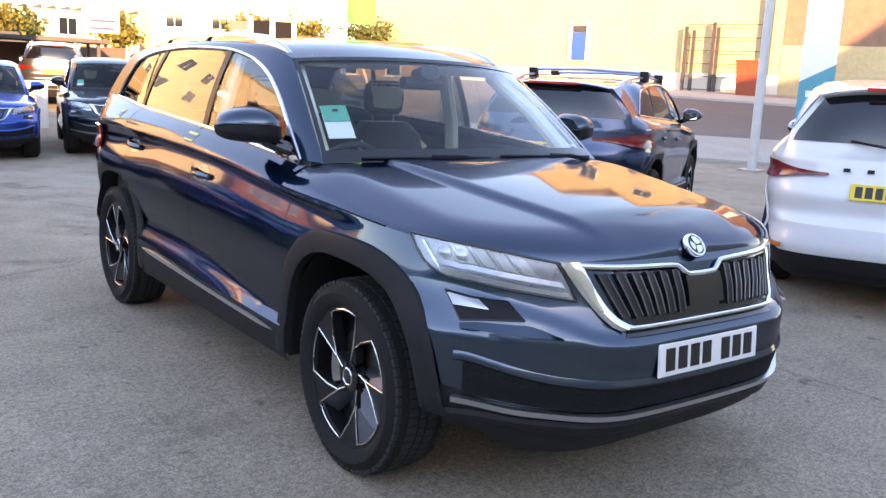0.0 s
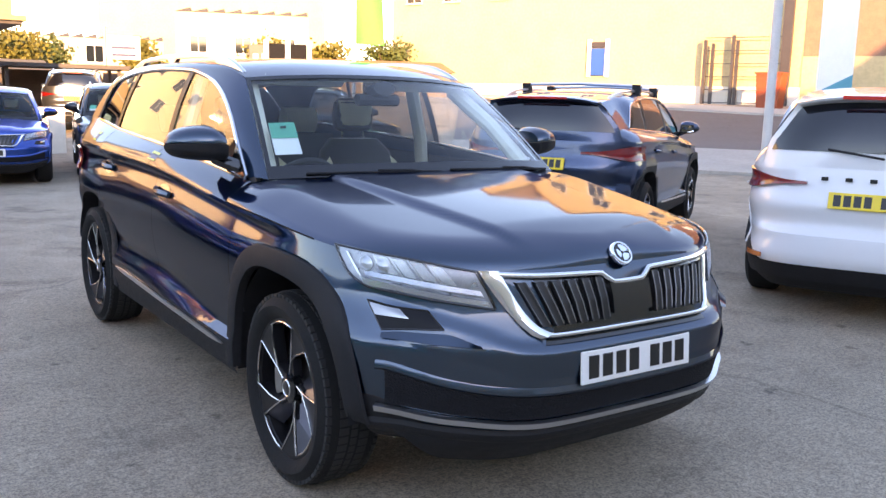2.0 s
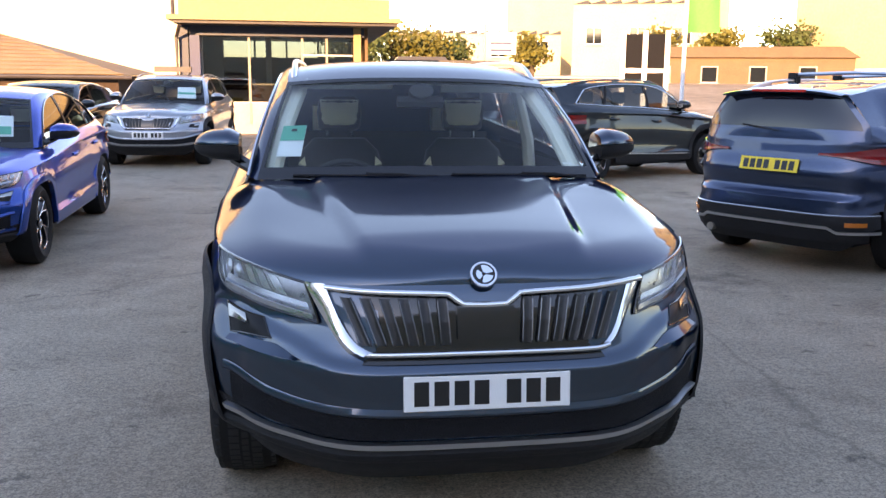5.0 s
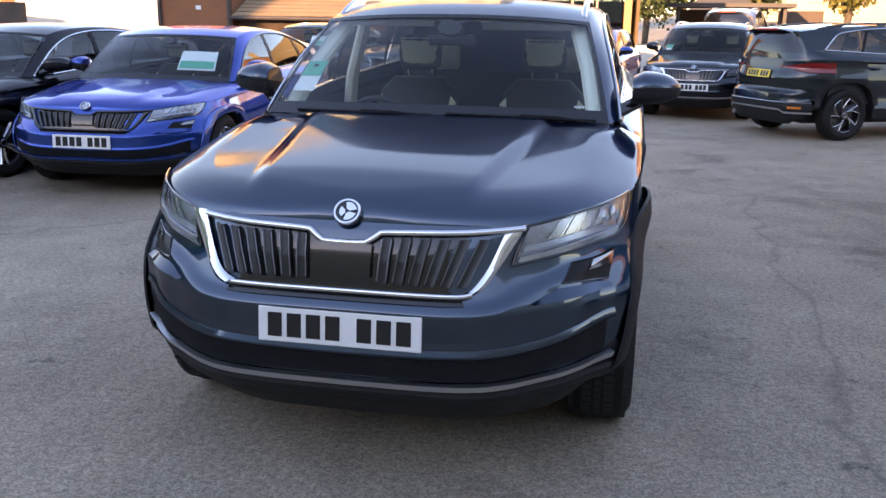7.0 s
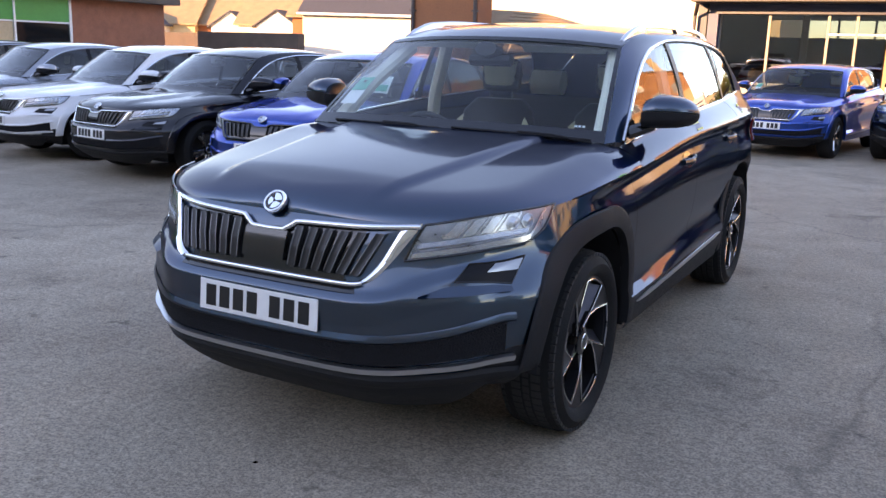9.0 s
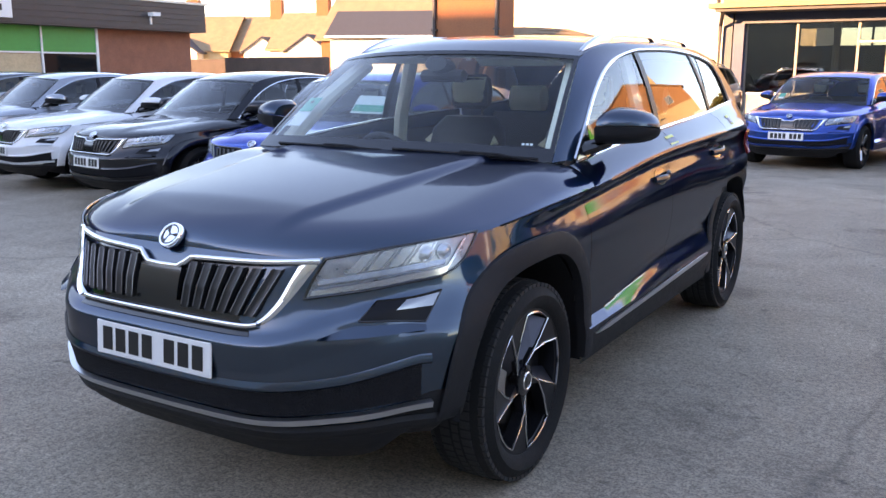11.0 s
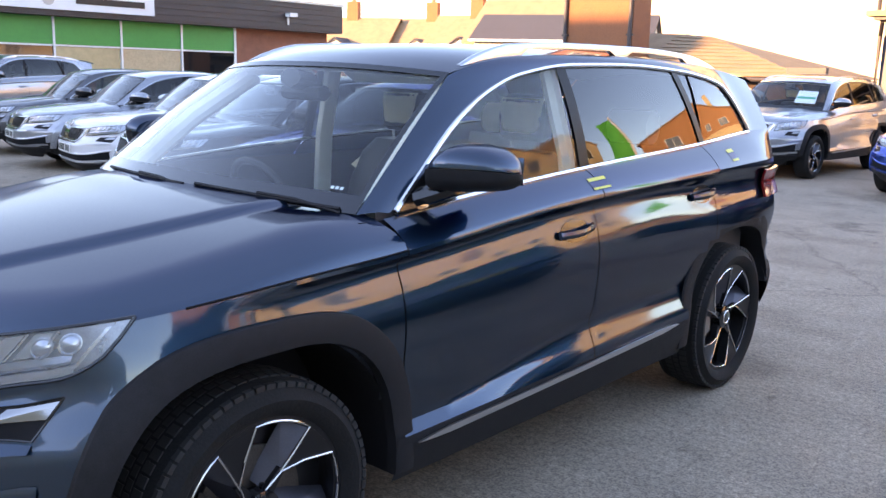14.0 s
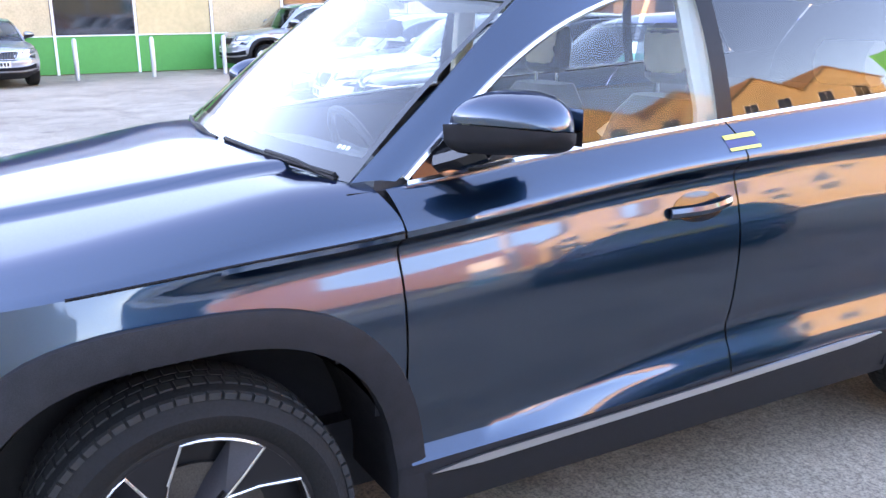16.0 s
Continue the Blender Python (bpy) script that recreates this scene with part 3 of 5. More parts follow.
    def screen(t, a, off=0.0):
        xe, ye, ze = .756 - .126 * t, 1.355 + .535 * t, 1.093 + .412 * t
        yc, zc = 1.25 + .50 * t, 1.106 + .426 * t
        bow = .018 * math.sin(math.pi * t)
        return (a * xe, yc + (ye - yc) * abs(a) ** 2.2 - off * .6, zc + (ze - zc) * abs(a) ** 2.4 + bow + off * .8)
    ws = add("windscreen", grid([[screen(t, a) for a in span(-1, 1, 23)] for t in span(0, 1, 14)]), M_SCREEN)
    ws.visible_shadow = False
    band = [[screen(t, a, .003) for a in span(-1, 1, 23)] for t in span(0, .10, 3)]
    add("screen_border", grid(band), M_GLOSSBLACK, ws)
    add("screen_border", grid([[screen(t, a, .003) for a in span(-1, 1, 23)] for t in span(.955, 1, 3)]), M_GLOSSBLACK, ws)
    for sg in (1, -1):
        add("screen_border", grid([[screen(t, sg * a, .003) for t in span(0, 1, 14)] for a in (.975, .988, 1.0)]), M_GLOSSBLACK, ws)
    outline = [nose(t, curve_at(RIDGE, nose(t, .9)[1])) for t in span(0, 64, 40 if detail else 24)]
    tip_y = outline[-1][1]
    outline += [flank(y, curve_at(RIDGE, y)) for y in span(tip_y + .03, 1.417, 34 if detail else 18)]
    ox = np.array(outline)
    dense = np.concatenate([ox[:-1] + (ox[1:] - ox[:-1]) * k for k in np.linspace(0, 1, 8)])

    def bonnet_z(x, y):
        d = np.hypot(dense[:, 0] - x, dense[:, 1] - y)
        i = int(np.argmin(d))
        top = curve_at([(.1, .958), (.2, .976), (.4, 1.008), (.7, 1.045), (1.0, 1.078), (1.25, 1.100), (1.5, 1.104)], y)
        top -= .05 * (x / .8) ** 2 * (1 - .85 * ease(.5, 1.4, y)) + .03 * ease(.70, .92, x)
        xc = .36 + .14 * (y - .2)
        top += .019 * (1 - ease(xc - .03, xc + .025, x)) * ease(.16, .4, y)
        r = .17 - .05 * (1 - ease(.05, .3, x))
        k = min(d[i] / r, 1)
        ze = dense[i][2]
        return ze + (top - ze) * math.sqrt(max(0, 1 - (1 - k) ** 2.2))
    P = []
    for i, o in enumerate(outline):
        a = i / (len(outline) - 1)
        ysp = .34 + (1.27 - .34) * a ** .8
        row = []
        for s in [0, .012, .03, .055, .09] + span(.12, 1.0, 46 if detail else 12):
            x, y = o[0] * (1 - s), o[1] + (ysp - o[1]) * s
            row.append((x, y, bonnet_z(x, y)))
        P.append(row)
    add("bonnet", grid(P), body, mirror=True)
    gap_ = [(x + .001, y, z + .001) for x, y, z in outline[-(30 if detail else 16):]]
    for sg in (1, -1):
        add("bonnet_gap", tube([(sg * x, y, z) for x, y, z in gap_], .0035, 5), M_MESH)
    cowl = [[(a * .80, 1.26 + .12 * abs(a) ** 2.2 + o, 1.078 + .01 * k) for a in span(-1, 1, 15)] for k, o in ((0, -.05), (0, .05))]
    add("cowl", thick(grid(cowl), .02), M_BLACK)
    P = []
    for t in span(0, 1, 14):
        row = []
        for a in span(-1, 1, 21):
            th = 43.3 * abs(a)
            b = Vector(tail(th, 1.12))
            b.x = math.copysign(b.x, a)
            e = Vector((a * .54, 4.45 + .0 * abs(a), 1.555 - .055 * abs(a) ** 2.6))
            knee = Vector(glass_side(4.40, 1.262))
            edge = Vector(tail(43.3, 1.12)).lerp(Vector((.54, 4.45, 1.50)), .36)
            bend = (knee - edge) * abs(a) ** 3 * min(t / .36, (1 - t) / .64)
            p = b.lerp(e, t) + Vector((math.copysign(bend.x, a), bend.y, bend.z)) + Vector((0, .03 * math.sin(math.pi * t) * (1 - abs(a) ** 3), 0))
            row.append(tuple(p))
        P.append(row)
    tg = add("tailgate", grid(P), body)
    Pg = [[(P[i][j][0], P[i][j][1] + .006, P[i][j][2]) for j in range(1, 20)] for i in range(3, 13)]
    add("rear_screen", grid(Pg), M_PRIVACY, tg)
    sp = [[(a * .53, 4.38 + d, 1.565 - .05 * abs(a) ** 2.6 + k) for a in span(-1, 1, 15)] for d, k in ((0, .012), (.10, .008), (.17, -.008), (.16, -.022), (.05, -.02))]
    add("spoiler", grid(sp), body, tg)
    add("brake_lamp", thick(grid([[(x, 4.556, 1.536 + z) for x in (-.24, 0, .24)] for z in (0, .022)]), .01), M_BRAKE, tg)
    rb = add("rear_bumper", shell([("t", t) for t in span(62, 0, nn)], rows=span(.20, 1.0, 40)), body, mirror=True)
    dark = [[tail(t, z, .006) for t in span(52, 0, 14)] for z in span(.30, .525 if cladding else .42, 6)]
    add("rear_diffuser", grid(dark), M_BLACK, rb, mirror=True)
    if cladding:
        strip = [[tail(t, .425 - .04 * ease(17, 25, t) + d, o) for d, o in ((-.014, .006), (-.012, .018), (.010, .018), (.013, .006))] for t in span(14 if detail else 62, 0, 32)]
        add("rear_strip", grid(strip), M_SATIN, rb, mirror=True)
        line_ = [[tail(t, .528 + d, o) for d, o in ((-.006, .006), (0, .013), (.006, .006))] for t in span(14 if detail else 62, 0, 18)]
        add("rear_trim", grid(line_), M_SATIN, rb, mirror=True)
        if not detail:
            add("exhaust", tube([(.52, 4.40, .30), (.52, 4.64, .30)], .035, 10), M_STEELGREY, rb)
    add("rear_wiper", tube([(-.05, 4.60, 1.19), (.30, 4.575, 1.235)], .008, 6), M_BLACK, tg)
    add("underbody", box(-.58, .58, .6, 4.2, .22, .42), M_BLACK)
    # inner dark shell that closes the gaps between panels
    m = shell([("n", t) for t in span(0, 88, 12)] + [("f", y) for y in span(1.05, 3.95, 30)], 0)
    add("inner_shell", ([(x * .975, .012 + y * .997 if y < 1 else y, z) for x, y, z in m[0]], m[1]), M_BLACK, mirror=True)
    # grille
    def top_z(x):
        x = abs(x)
        return curve_at([(0, .848), (.070, .850), (.112, .880), (.20, .884), (.36, .888), (.53, .896)], x)

    def gp(x, z, off):
        th = 0.0
        w_ = .885
        th = math.degrees(math.asin(min(1, (abs(x) / w_) ** (1 / squareness(z)[0]))))
        p = nose(th, z, off)
        return (x, p[1], z)
    

    def edge_in(z):
        return curve_at([(.70, .352), (.712, .384), (.735, .412), (.77, .437), (.893, .490)], z)

    def edge_out(z):
        return curve_at([(.694, .362), (.703, .405), (.725, .436), (.767, .466), (.903, .548)], z)
    gr = add("grille", grid([[gp(a * edge_in(z), min(z, top_z(a * edge_in(z)) - .012), .003) for a in span(-1, 1, 41)] for z in span(.704, .885, 9)]), M_GLOSSBLACK)
    # surround: a thin bar above and below, broad flanks that sweep in towards the plate
    frame_top = [gp(a * .540, top_z(a * .540) - .006, .015) for a in span(-1, 1, 49)]
    add("grille_frame", tube(frame_top, .0105, 8), M_CHROME if chrome else M_GLOSSBLACK, gr, "polished chrome grille surround" if chrome else "", sharp=60)
    add("grille_frame", tube([gp(a * .40, .7005 + .006 * max(0, (abs(a) - .9) / .1) ** 2, .015) for a in span(-1, 1, 41)], .009, 8), M_CHROME if chrome else M_GLOSSBLACK, gr, sharp=60)
    for sg in (1, -1):
        P = [[gp(sg * (edge_in(z) + (edge_out(z) - edge_in(z)) * k), z + .006 * k * ease(.86, .90, z), .010 + .008 * math.sin(math.pi * k)) for k in (0, .25, .6, 1)] for z in span(.699, .895, 22)]
        add("frame_side", thick(grid(P), .012), M_CHROME if chrome else M_GLOSSBLACK, gr)
    # black lip below the surround
    lip = [gp(a * .372, .688, .004) for a in span(-1, 1, 31)]
    low_lip = [gp(a * .382, .672, .006) for a in span(-1, 1, 31)]
    add("grille_lip", grid([lip, low_lip]), M_GLOSSBLACK, gr)
    for sg in (1, -1):
        lip = [[gp(sg * (edge_out(z) + d), z - .016 * (1 - ease(.70, .76, z)), .004) for d in (.003, .003 + .016 * (1 - ease(.72, .83, z)))] for z in span(.70, .84, 14)]
        add("grille_lip", grid(lip), M_GLOSSBLACK, gr)
    n_ = 6
    for sg in (1, -1):
        for i in range(n_):
            k = (i + .5) / n_
            x0, x1 = .102 + k * .292, .106 + k * .352
            def slat(d, o, t):
                return gp(sg * (x0 + (x1 - x0) * t + d), .728 + (top_z(.2) - .020 - .728) * t, o)
            bars_ = [[slat(d, o, t) for t in (0, .1, .5, .9, 1)] for d, o in ((-.017, .004), (-.0145, .022), (-.004, .018), (.004, .018), (.0145, .022), (.017, .004))]
            add("grille_slat", grid(bars_), M_SLAT, gr, smooth=False)
            if detail:
                for d in (-.0145, .0145):
                    add("slat_edge", tube([slat(d, .0225, t) for t in (0.06, .5, .96)], .0019, 5), M_SLATEDGE, gr)
    add("radar_cover", thick(grid([[gp(x, z, .022) for x in span(-.09, .09, 6)] for z in span(.745, .842, 4)]), .015), M_GLOSSBLACK, gr)
    # badge as a plain disc and ring
    def bonnet_y(z):
        return min(span(.10, .30, 201), key=lambda y: abs(bonnet_z(0, y) - z))
    bz = .930
    ctr = Vector((0, bonnet_y(bz) + .008, bz))
    slope = Matrix.Rotation(radians(-38), 3, "X")

    def disc_pt(r, q, o):
        return tuple(ctr + slope @ Vector((r * math.cos(q), -o, r * math.sin(q))))
    qs = [2 * math.pi * j / 28 for j in range(28)]
    bd = add("badge", grid([[disc_pt(r, q, .003) for q in qs] for r in (.0005, .038)], True), M_GLOSSBLACK, lab="plain round badge")
    add("badge_ring", grid([[disc_pt(r, q, o) for q in qs] for r, o in ((.035, .003), (.036, .0055), (.042, .0055), (.0445, .001), (.0450, -.012))], True), M_CHROME, bd)
    for q0, r1 in ((1, .031), (11, .024), (20, .030)):
        add("badge_shape", grid([[disc_pt(r, q, .0045) for q in qs[q0:q0 + 8]] for r in (.006, r1)]), M_CHROME, bd)
    # head lamps: outlined by a lower and an upper edge, both running outwards
    LAMP_LOW = [(22, .781), (31, .795), (40, .808), (47, .819), (54, .828), (57, .842), (60.5, .872), (63, .915), (64.6, .946)]
    LAMP_TOP = [(26.4, .897), (43, .928), (64.8, .950)]
    FOG_LOW = [(34, .718), (41, .715), (52.4, .703)]
    FOG_TOP = [(39, .770), (47.6, .774), (55.3, .788)]

    def patch(low_, top_, u, v, off):
        a = low_[0][0] + (low_[-1][0] - low_[0][0]) * u
        b = top_[0][0] + (top_[-1][0] - top_[0][0]) * u
        return nose(a + (b - a) * v, curve_at(low_, a) + (curve_at(top_, b) - curve_at(low_, a)) * v, off)

    def in_lamp(u, v, off):
        return patch(LAMP_LOW, LAMP_TOP, u, v, off)

    def in_fog(u, v, off):
        return patch(FOG_LOW, FOG_TOP, u, v, off)

    def field(fn, u0, u1, v0, v1, off, nu=18, nv=6, lean=0.0):
        return grid([[fn(u + lean * (v - v0), v, off) for v in span(v0, v1, nv)] for u in span(u0, u1, nu)])

    def rim_of(fn, off, n=22):
        return [fn(u, 0, off) for u in span(0, 1, n)] + [fn(1, v, off) for v in (.5, 1)] + [fn(u, 1, off) for u in span(1, 0, n)] + [fn(0, v, off) for v in (1, .5, 0)]
    for sgn in (1, -1):
        def side2(m):
            return m if sgn > 0 else flip(m)
        hl = add("head_lamp", side2(field(in_lamp, .005, .99, .02, .97, .003, 26, 8)), M_LAMPIN)
        if lamp_bar:
            add("light_bar", side2(grid([[in_lamp(u, v, o) for v, o in ((.05, .004), (.06, .011), (.19 + .05 * u, .011), (.21 + .05 * u, .004))] for u in span(.03, .80, 20)])), M_LAMPBAR, hl)
            add("reflector_hook", side2(grid([[in_lamp(.80 + .10 * k + d, .14 + .70 * k, .009) for d in (-.014, .010)] for k in span(0, 1, 9)])), M_LAMPBAR, hl)
        add("reflector_step", side2(grid([[in_lamp(u, v, o) for v, o in ((.26, .0045), (.32, .0075), (.46, .0045))] for u in span(.04, .78, 16)])), M_LAMPSTEP, hl)
        for k in range(4):
            u0 = .17 + .125 * k
            add("reflector_cell", side2(field(in_lamp, u0, u0 + .085, .50, .93, .0060, 4, 4, .12)), M_CELL, hl)
            add("cell_edge", side2(field(in_lamp, u0 + .088, u0 + .100, .48, .95, .0085, 2, 4, .12)), M_LAMPBAR, hl)
        for u0 in (.655, .765):
            c_ = in_lamp(u0, .66, .004)
            th0 = 24 + 40.6 * u0
            dome = [[nose(th0 + r * math.cos(q) / .0125, c_[2] + r * math.sin(q), o) for q in (2 * math.pi * j / 20 for j in range(20))] for r, o in ((.024, .004), (.024, .009), (.0205, .0095), (.019, .006), (.012, .0095), (.001, .011))]
            add("projector", side2(grid(dome, True)), M_CELL, hl)
        lens = add("lamp_lens", side2(field(in_lamp, 0, 1, 0, 1, .012, 24, 7)), M_LENS, hl)
        lens.visible_shadow = False
        add("lamp_seal", side2(tube(rim_of(in_lamp, .006), .0045, 6)), M_GLOSSBLACK, hl)
        # fog lamp: mirror-bright outer field, black inner wedge, painted shelf below
        fl = add("fog_lamp", side2(field(in_fog, 0, 1, 0, 1, .002, 12, 5)), M_PILLAR)
        add("fog_reflector", side2(grid([[in_fog(u + .22 * v * (1 - u), v, .004 + .003 * math.sin(math.pi * v)) for v in span(.52, .94, 6)] for u in span(.34, .97, 10)])), M_FOG, fl, "bright silvered fog lamp reflector")
        add("fog_seal", side2(tube(rim_of(in_fog, .002, 12), .0028, 5)), M_GLOSSBLACK, fl)
        shelf = [[nose(t, curve_at([(24.2, .672), (52.6, .684)], t), .020), nose(t, curve_at([(24.2, .674), (34, .706), (45, .704), (52.6, .696)], t), .003)] for t in span(24.2, 52.6, 16)]
        add("fog_blade", side2(grid(shelf)), body, fl)
    # lower intake and its strip
    P = [[nose(t, z, .003) for z in span(.428 + .035 * ease(10, 52, t), curve_at([(0, .505), (25, .526), (43.8, .566), (52.2, .584)], t), 4)] for t in span(0, 52.5, 22)]
    add("lower_intake", grid(P), M_MESH, mirror=True)
    P = [[nose(t, curve_at([(0, .406), (15, .411), (54.5, .449)], t) + d, o) for d, o in ((-.013, .004), (-.011, .018), (.010, .024), (.015, .004))] for t in span(0, 55, 24)]
    add("bumper_strip", grid(P), M_SATIN if cladding else body, mirror=True, lab="satin silver bumper strip" if cladding else "")
    P = [[nose(t, curve_at([(0, .508), (25, .530), (43.8, .570), (52.2, .588)], t) + d, o) for d, o in ((-.010, .002), (-.004, .009), (.004, .010), (.022, .002))] for t in span(0, 55, 24)]
    add("bumper_ledge", grid(P), body, mirror=True)
    P = [[nose(t, z + .02 * ease(15, 50, t), o) for o, z in ((.004, .392), (.014, .376), (.012, .355), (-.01, .328), (-.05, .290))] for t in span(0, 58, 22)]
    add("chin", grid(P), M_BLACK, mirror=True)
    if not chrome:
        # slim bright strips low in the corners of the black bumper opening
        P = [[nose(t, .415 + .0016 * (t - 24) + d, o) for d, o in ((-.012, .004), (-.008, .014), (.006, .014), (.010, .004))] for t in span(24, 48, 12)]
        for sgn in (1, -1):
            add("bumper_strip", grid(P) if sgn > 0 else flip(grid(P)), M_SATIN)
    # plates
    if plates:
        fp = Vector(warp((0, .034, .585)))
        plate_bars(car, Matrix.Translation((0, fp.y - .012, fp.z)), Matrix.Rotation(radians(-4), 4, "X"), M_PLATEW)
        rp = Vector(warp(tail(0, .90)))
        plate_bars(car, Matrix.Translation((0, rp.y + .016, rp.z)), Matrix.Rotation(radians(180), 4, "Z") @ Matrix.Rotation(radians(-15), 4, "X"), M_PLATEY)
    # rails and aerial
    if rails:
        for sgn in (1, -1):
            rows = []
            for y in span(1.97, 4.10, 34):
                t = (y - 1.97) / 2.13
                lift = .037 * min(1, (t / .11), ((1 - t) / .16)) ** .7
                gap = lift - .021 if lift > .024 else 0
                x = sgn * (curve_at(ROOF_EDGE_X, y) - .03 - .012 * ease(.6, 1, t))
                z = curve_at(ROOF_EDGE_Z, y) + .006
                if t < .16 or t > .80 or .46 < t < .52:
                    gap = -.01
                rows.append([(x - .012, y, z + gap), (x - .013, y, z + lift - .004), (x - .006, y, z + lift + .003), (x + .006, y, z + lift + .003), (x + .013, y, z + lift - .005), (x + .012, y, z + gap)])
            v, f = grid(rows, True)
            f += [tuple(reversed(range(6))), tuple(range(len(v) - 6, len(v)))]
            add("roof_rail", (v, f), M_SATIN if rails == "chrome" else M_GLOSSBLACK, lab="satin silver roof rail" if rails == "chrome" else "", sharp=60)
    # wheels
    for sgn in (1, -1):
        for yc in (.93, 3.72):
            wy = warp((0, yc, 0))[1]
            wheel("wheel", car, (sgn * (.781 * W / .912), wy, tyre), tyre, .235, sgn, detail, rim_r=tyre - (.098 if detail else .107), style=style,
                  phase={(1, .93): 49, (1, 3.72): 13, (-1, .93): 0, (-1, 3.72): 32}[sgn, yc])
    # inside
    if interior:
        cabin(add, detail)
    return car, add, screen


mats_lamp = mat("lamp_strip", (0.70, 0.42, 0.36), 0.25)


def cabin(add, detail):
    """Dashboard, wheel, seats and trim seen through the glass."""
    P = [[(x, y, z - .03 * abs(x / .7) ** 3) for x in span(-.72, .72, 11)] for y, z in ((1.18, 1.06), (1.45, 1.075), (1.68, 1.05), (1.74, .98), (1.72, .72))]
    add("dashboard", grid(P), M_TRIM)
    add("cabin_floor", box(-.74, .74, 1.47, 4.4, .42, .50), M_TRIM, smooth=False)
    for sgn in (1, -1):
        add("door_card", grid([[(sgn * .79, y, z) for y in span(1.4, 4.0, 8)] for z in (.5, 1.10)]), M_TRIM)
        cx = sgn * .36
        P = []
        for z, y, hw, th in ((.62, 2.52, .23, .10), (.80, 2.56, .25, .11), (1.0, 2.62, .25, .10), (1.12, 2.66, .22, .09), (1.19, 2.68, .15, .07)):
            ring = []
            for q in (2 * math.pi * j / 16 for j in range(16)):
                c, s = math.cos(q), math.sin(q)
                ring.append((cx + hw * math.copysign(abs(c) ** .6, c), y + th * math.copysign(abs(s) ** .7, s), z))
            P.append(ring)
        v, f = grid(P, True)
        f.append(tuple(range(len(v) - 16, len(v))))
        add("seat_back", (v, f), M_SEAT)
        yoke = [[(cx + a * (.235 - .10 * k - .05 * k * k), 2.562 + .10 * k - .016 * (1 - a * a), 1.005 + .175 * k + .050 * a * a * (1 - k)) for a in span(-1, 1, 11)] for k in span(0, 1, 7)]
        add("seat_yoke", thick(grid(yoke), .02), M_LEATHER, lab="cream leather seat yoke")
        P = []
        for z, hw, th in ((1.232, .095, .035), (1.25, .118, .05), (1.33, .128, .052), (1.40, .118, .048), (1.425, .085, .03)):
            ring = []
            for q in (2 * math.pi * j / 16 for j in range(16)):
                c, s = math.cos(q), math.sin(q)
                ring.append((cx + hw * math.copysign(abs(c) ** .6, c), 2.69 + th * math.copysign(abs(s) ** .7, s), z))
            P.append(ring)
        v, f = grid(P, True)
        f += [tuple(range(len(v) - 16, len(v))), tuple(reversed(range(16)))]
        rest = add("head_restraint", (v, f), M_SEAT)
        face_ = [[(cx + a * (.098 + .012 * k), 2.636 + .014 * a ** 4 + .012 * (2 * k - 1) ** 4, 1.245 + .165 * k) for a in span(-1, 1, 9)] for k in span(0, 1, 7)]
        add("cushion_face", thick(grid(face_), .012), M_LEATHER, rest, lab="cream leather cushion face")
        if detail:
            for dx in (-.07, .07):
                add("restraint_post", tube([(cx + dx, 2.69, 1.15), (cx + dx, 2.69, 1.26)], .008, 6), M_CHROME)
        P = []
        for y, z, hw in ((2.0, .60, .24), (2.06, .66, .25), (2.3, .66, .25), (2.52, .62, .24)):
            P.append([(cx + hw * a, y, z - .03 * (1 - abs(a)) ** 1 + .02) for a in span(-1, 1, 7)])
        add("seat_base", thick(grid(P), .14), M_SEAT)
        if detail:
            # B pillar trim, belts and rear seat with its own restraints
            add("pillar_trim", tube([(sgn * .74, 2.50, .9), (sgn * .71, 2.49, 1.2), (sgn * .62, 2.47, 1.52)], .045, 8, flat=.7), M_HEAD)
            add("screen_pillar_trim", tube([(sgn * .70, 1.47, 1.09), (sgn * .645, 1.72, 1.30), (sgn * .575, 1.98, 1.475)], .040, 10), M_HEAD)
            add("sun_visor", thick(grid([[(sgn * (.12 + .42 * a), 1.875 + .060 * b, 1.512 - .035 * b) for a in (0, .5, 1)] for b in (0, 1)]), .014), M_HEAD)
            c2 = sgn * .40
            add("head_restraint", tube([(c2 - .11, 3.52, 1.27), (c2 + .11, 3.52, 1.27)], .07, 10, flat=1.2), M_LEATHER)
    P = [[(x, y, z) for x in span(-.68, .68, 9)] for y, z in ((3.0, .62), (3.3, .66), (3.45, .70), (3.52, 1.0), (3.56, 1.18), (3.62, 1.16))]
    add("rear_bench", grid(P), M_SEAT)
    # steering wheel on the right-hand side of the car
    q0 = [2 * math.pi * j / 26 for j in range(26)]
    tilt = Matrix.Rotation(radians(24), 3, "X")
    ring = [tuple(Vector((-.36, 1.86, .97)) + tilt @ Vector((.18 * math.cos(q), 0, .18 * math.sin(q)))) for q in q0]
    sw = add("steering_wheel", tube(ring, .016, 8, closed=True), M_TRIM)
    add("wheel_hub", tube([(-.54, 1.86, .97), (-.36, 1.85, .965), (-.18, 1.86, .97)], .035, 8), M_TRIM, sw)
    add("rear_mirror", tube([(-.11, 1.79, 1.42), (.11, 1.79, 1.42)], .032, 8, flat=.9), M_TRIM)
    add("camera_housing", tube([(0, 1.72, 1.475), (0, 1.80, 1.46)], .06, 10, flat=.6), M_TRIM)


# ---- the setting ----


def asphalt():
    """Worn tarmac: broad tone, aggregate speckle, oil stains and fine cracks."""
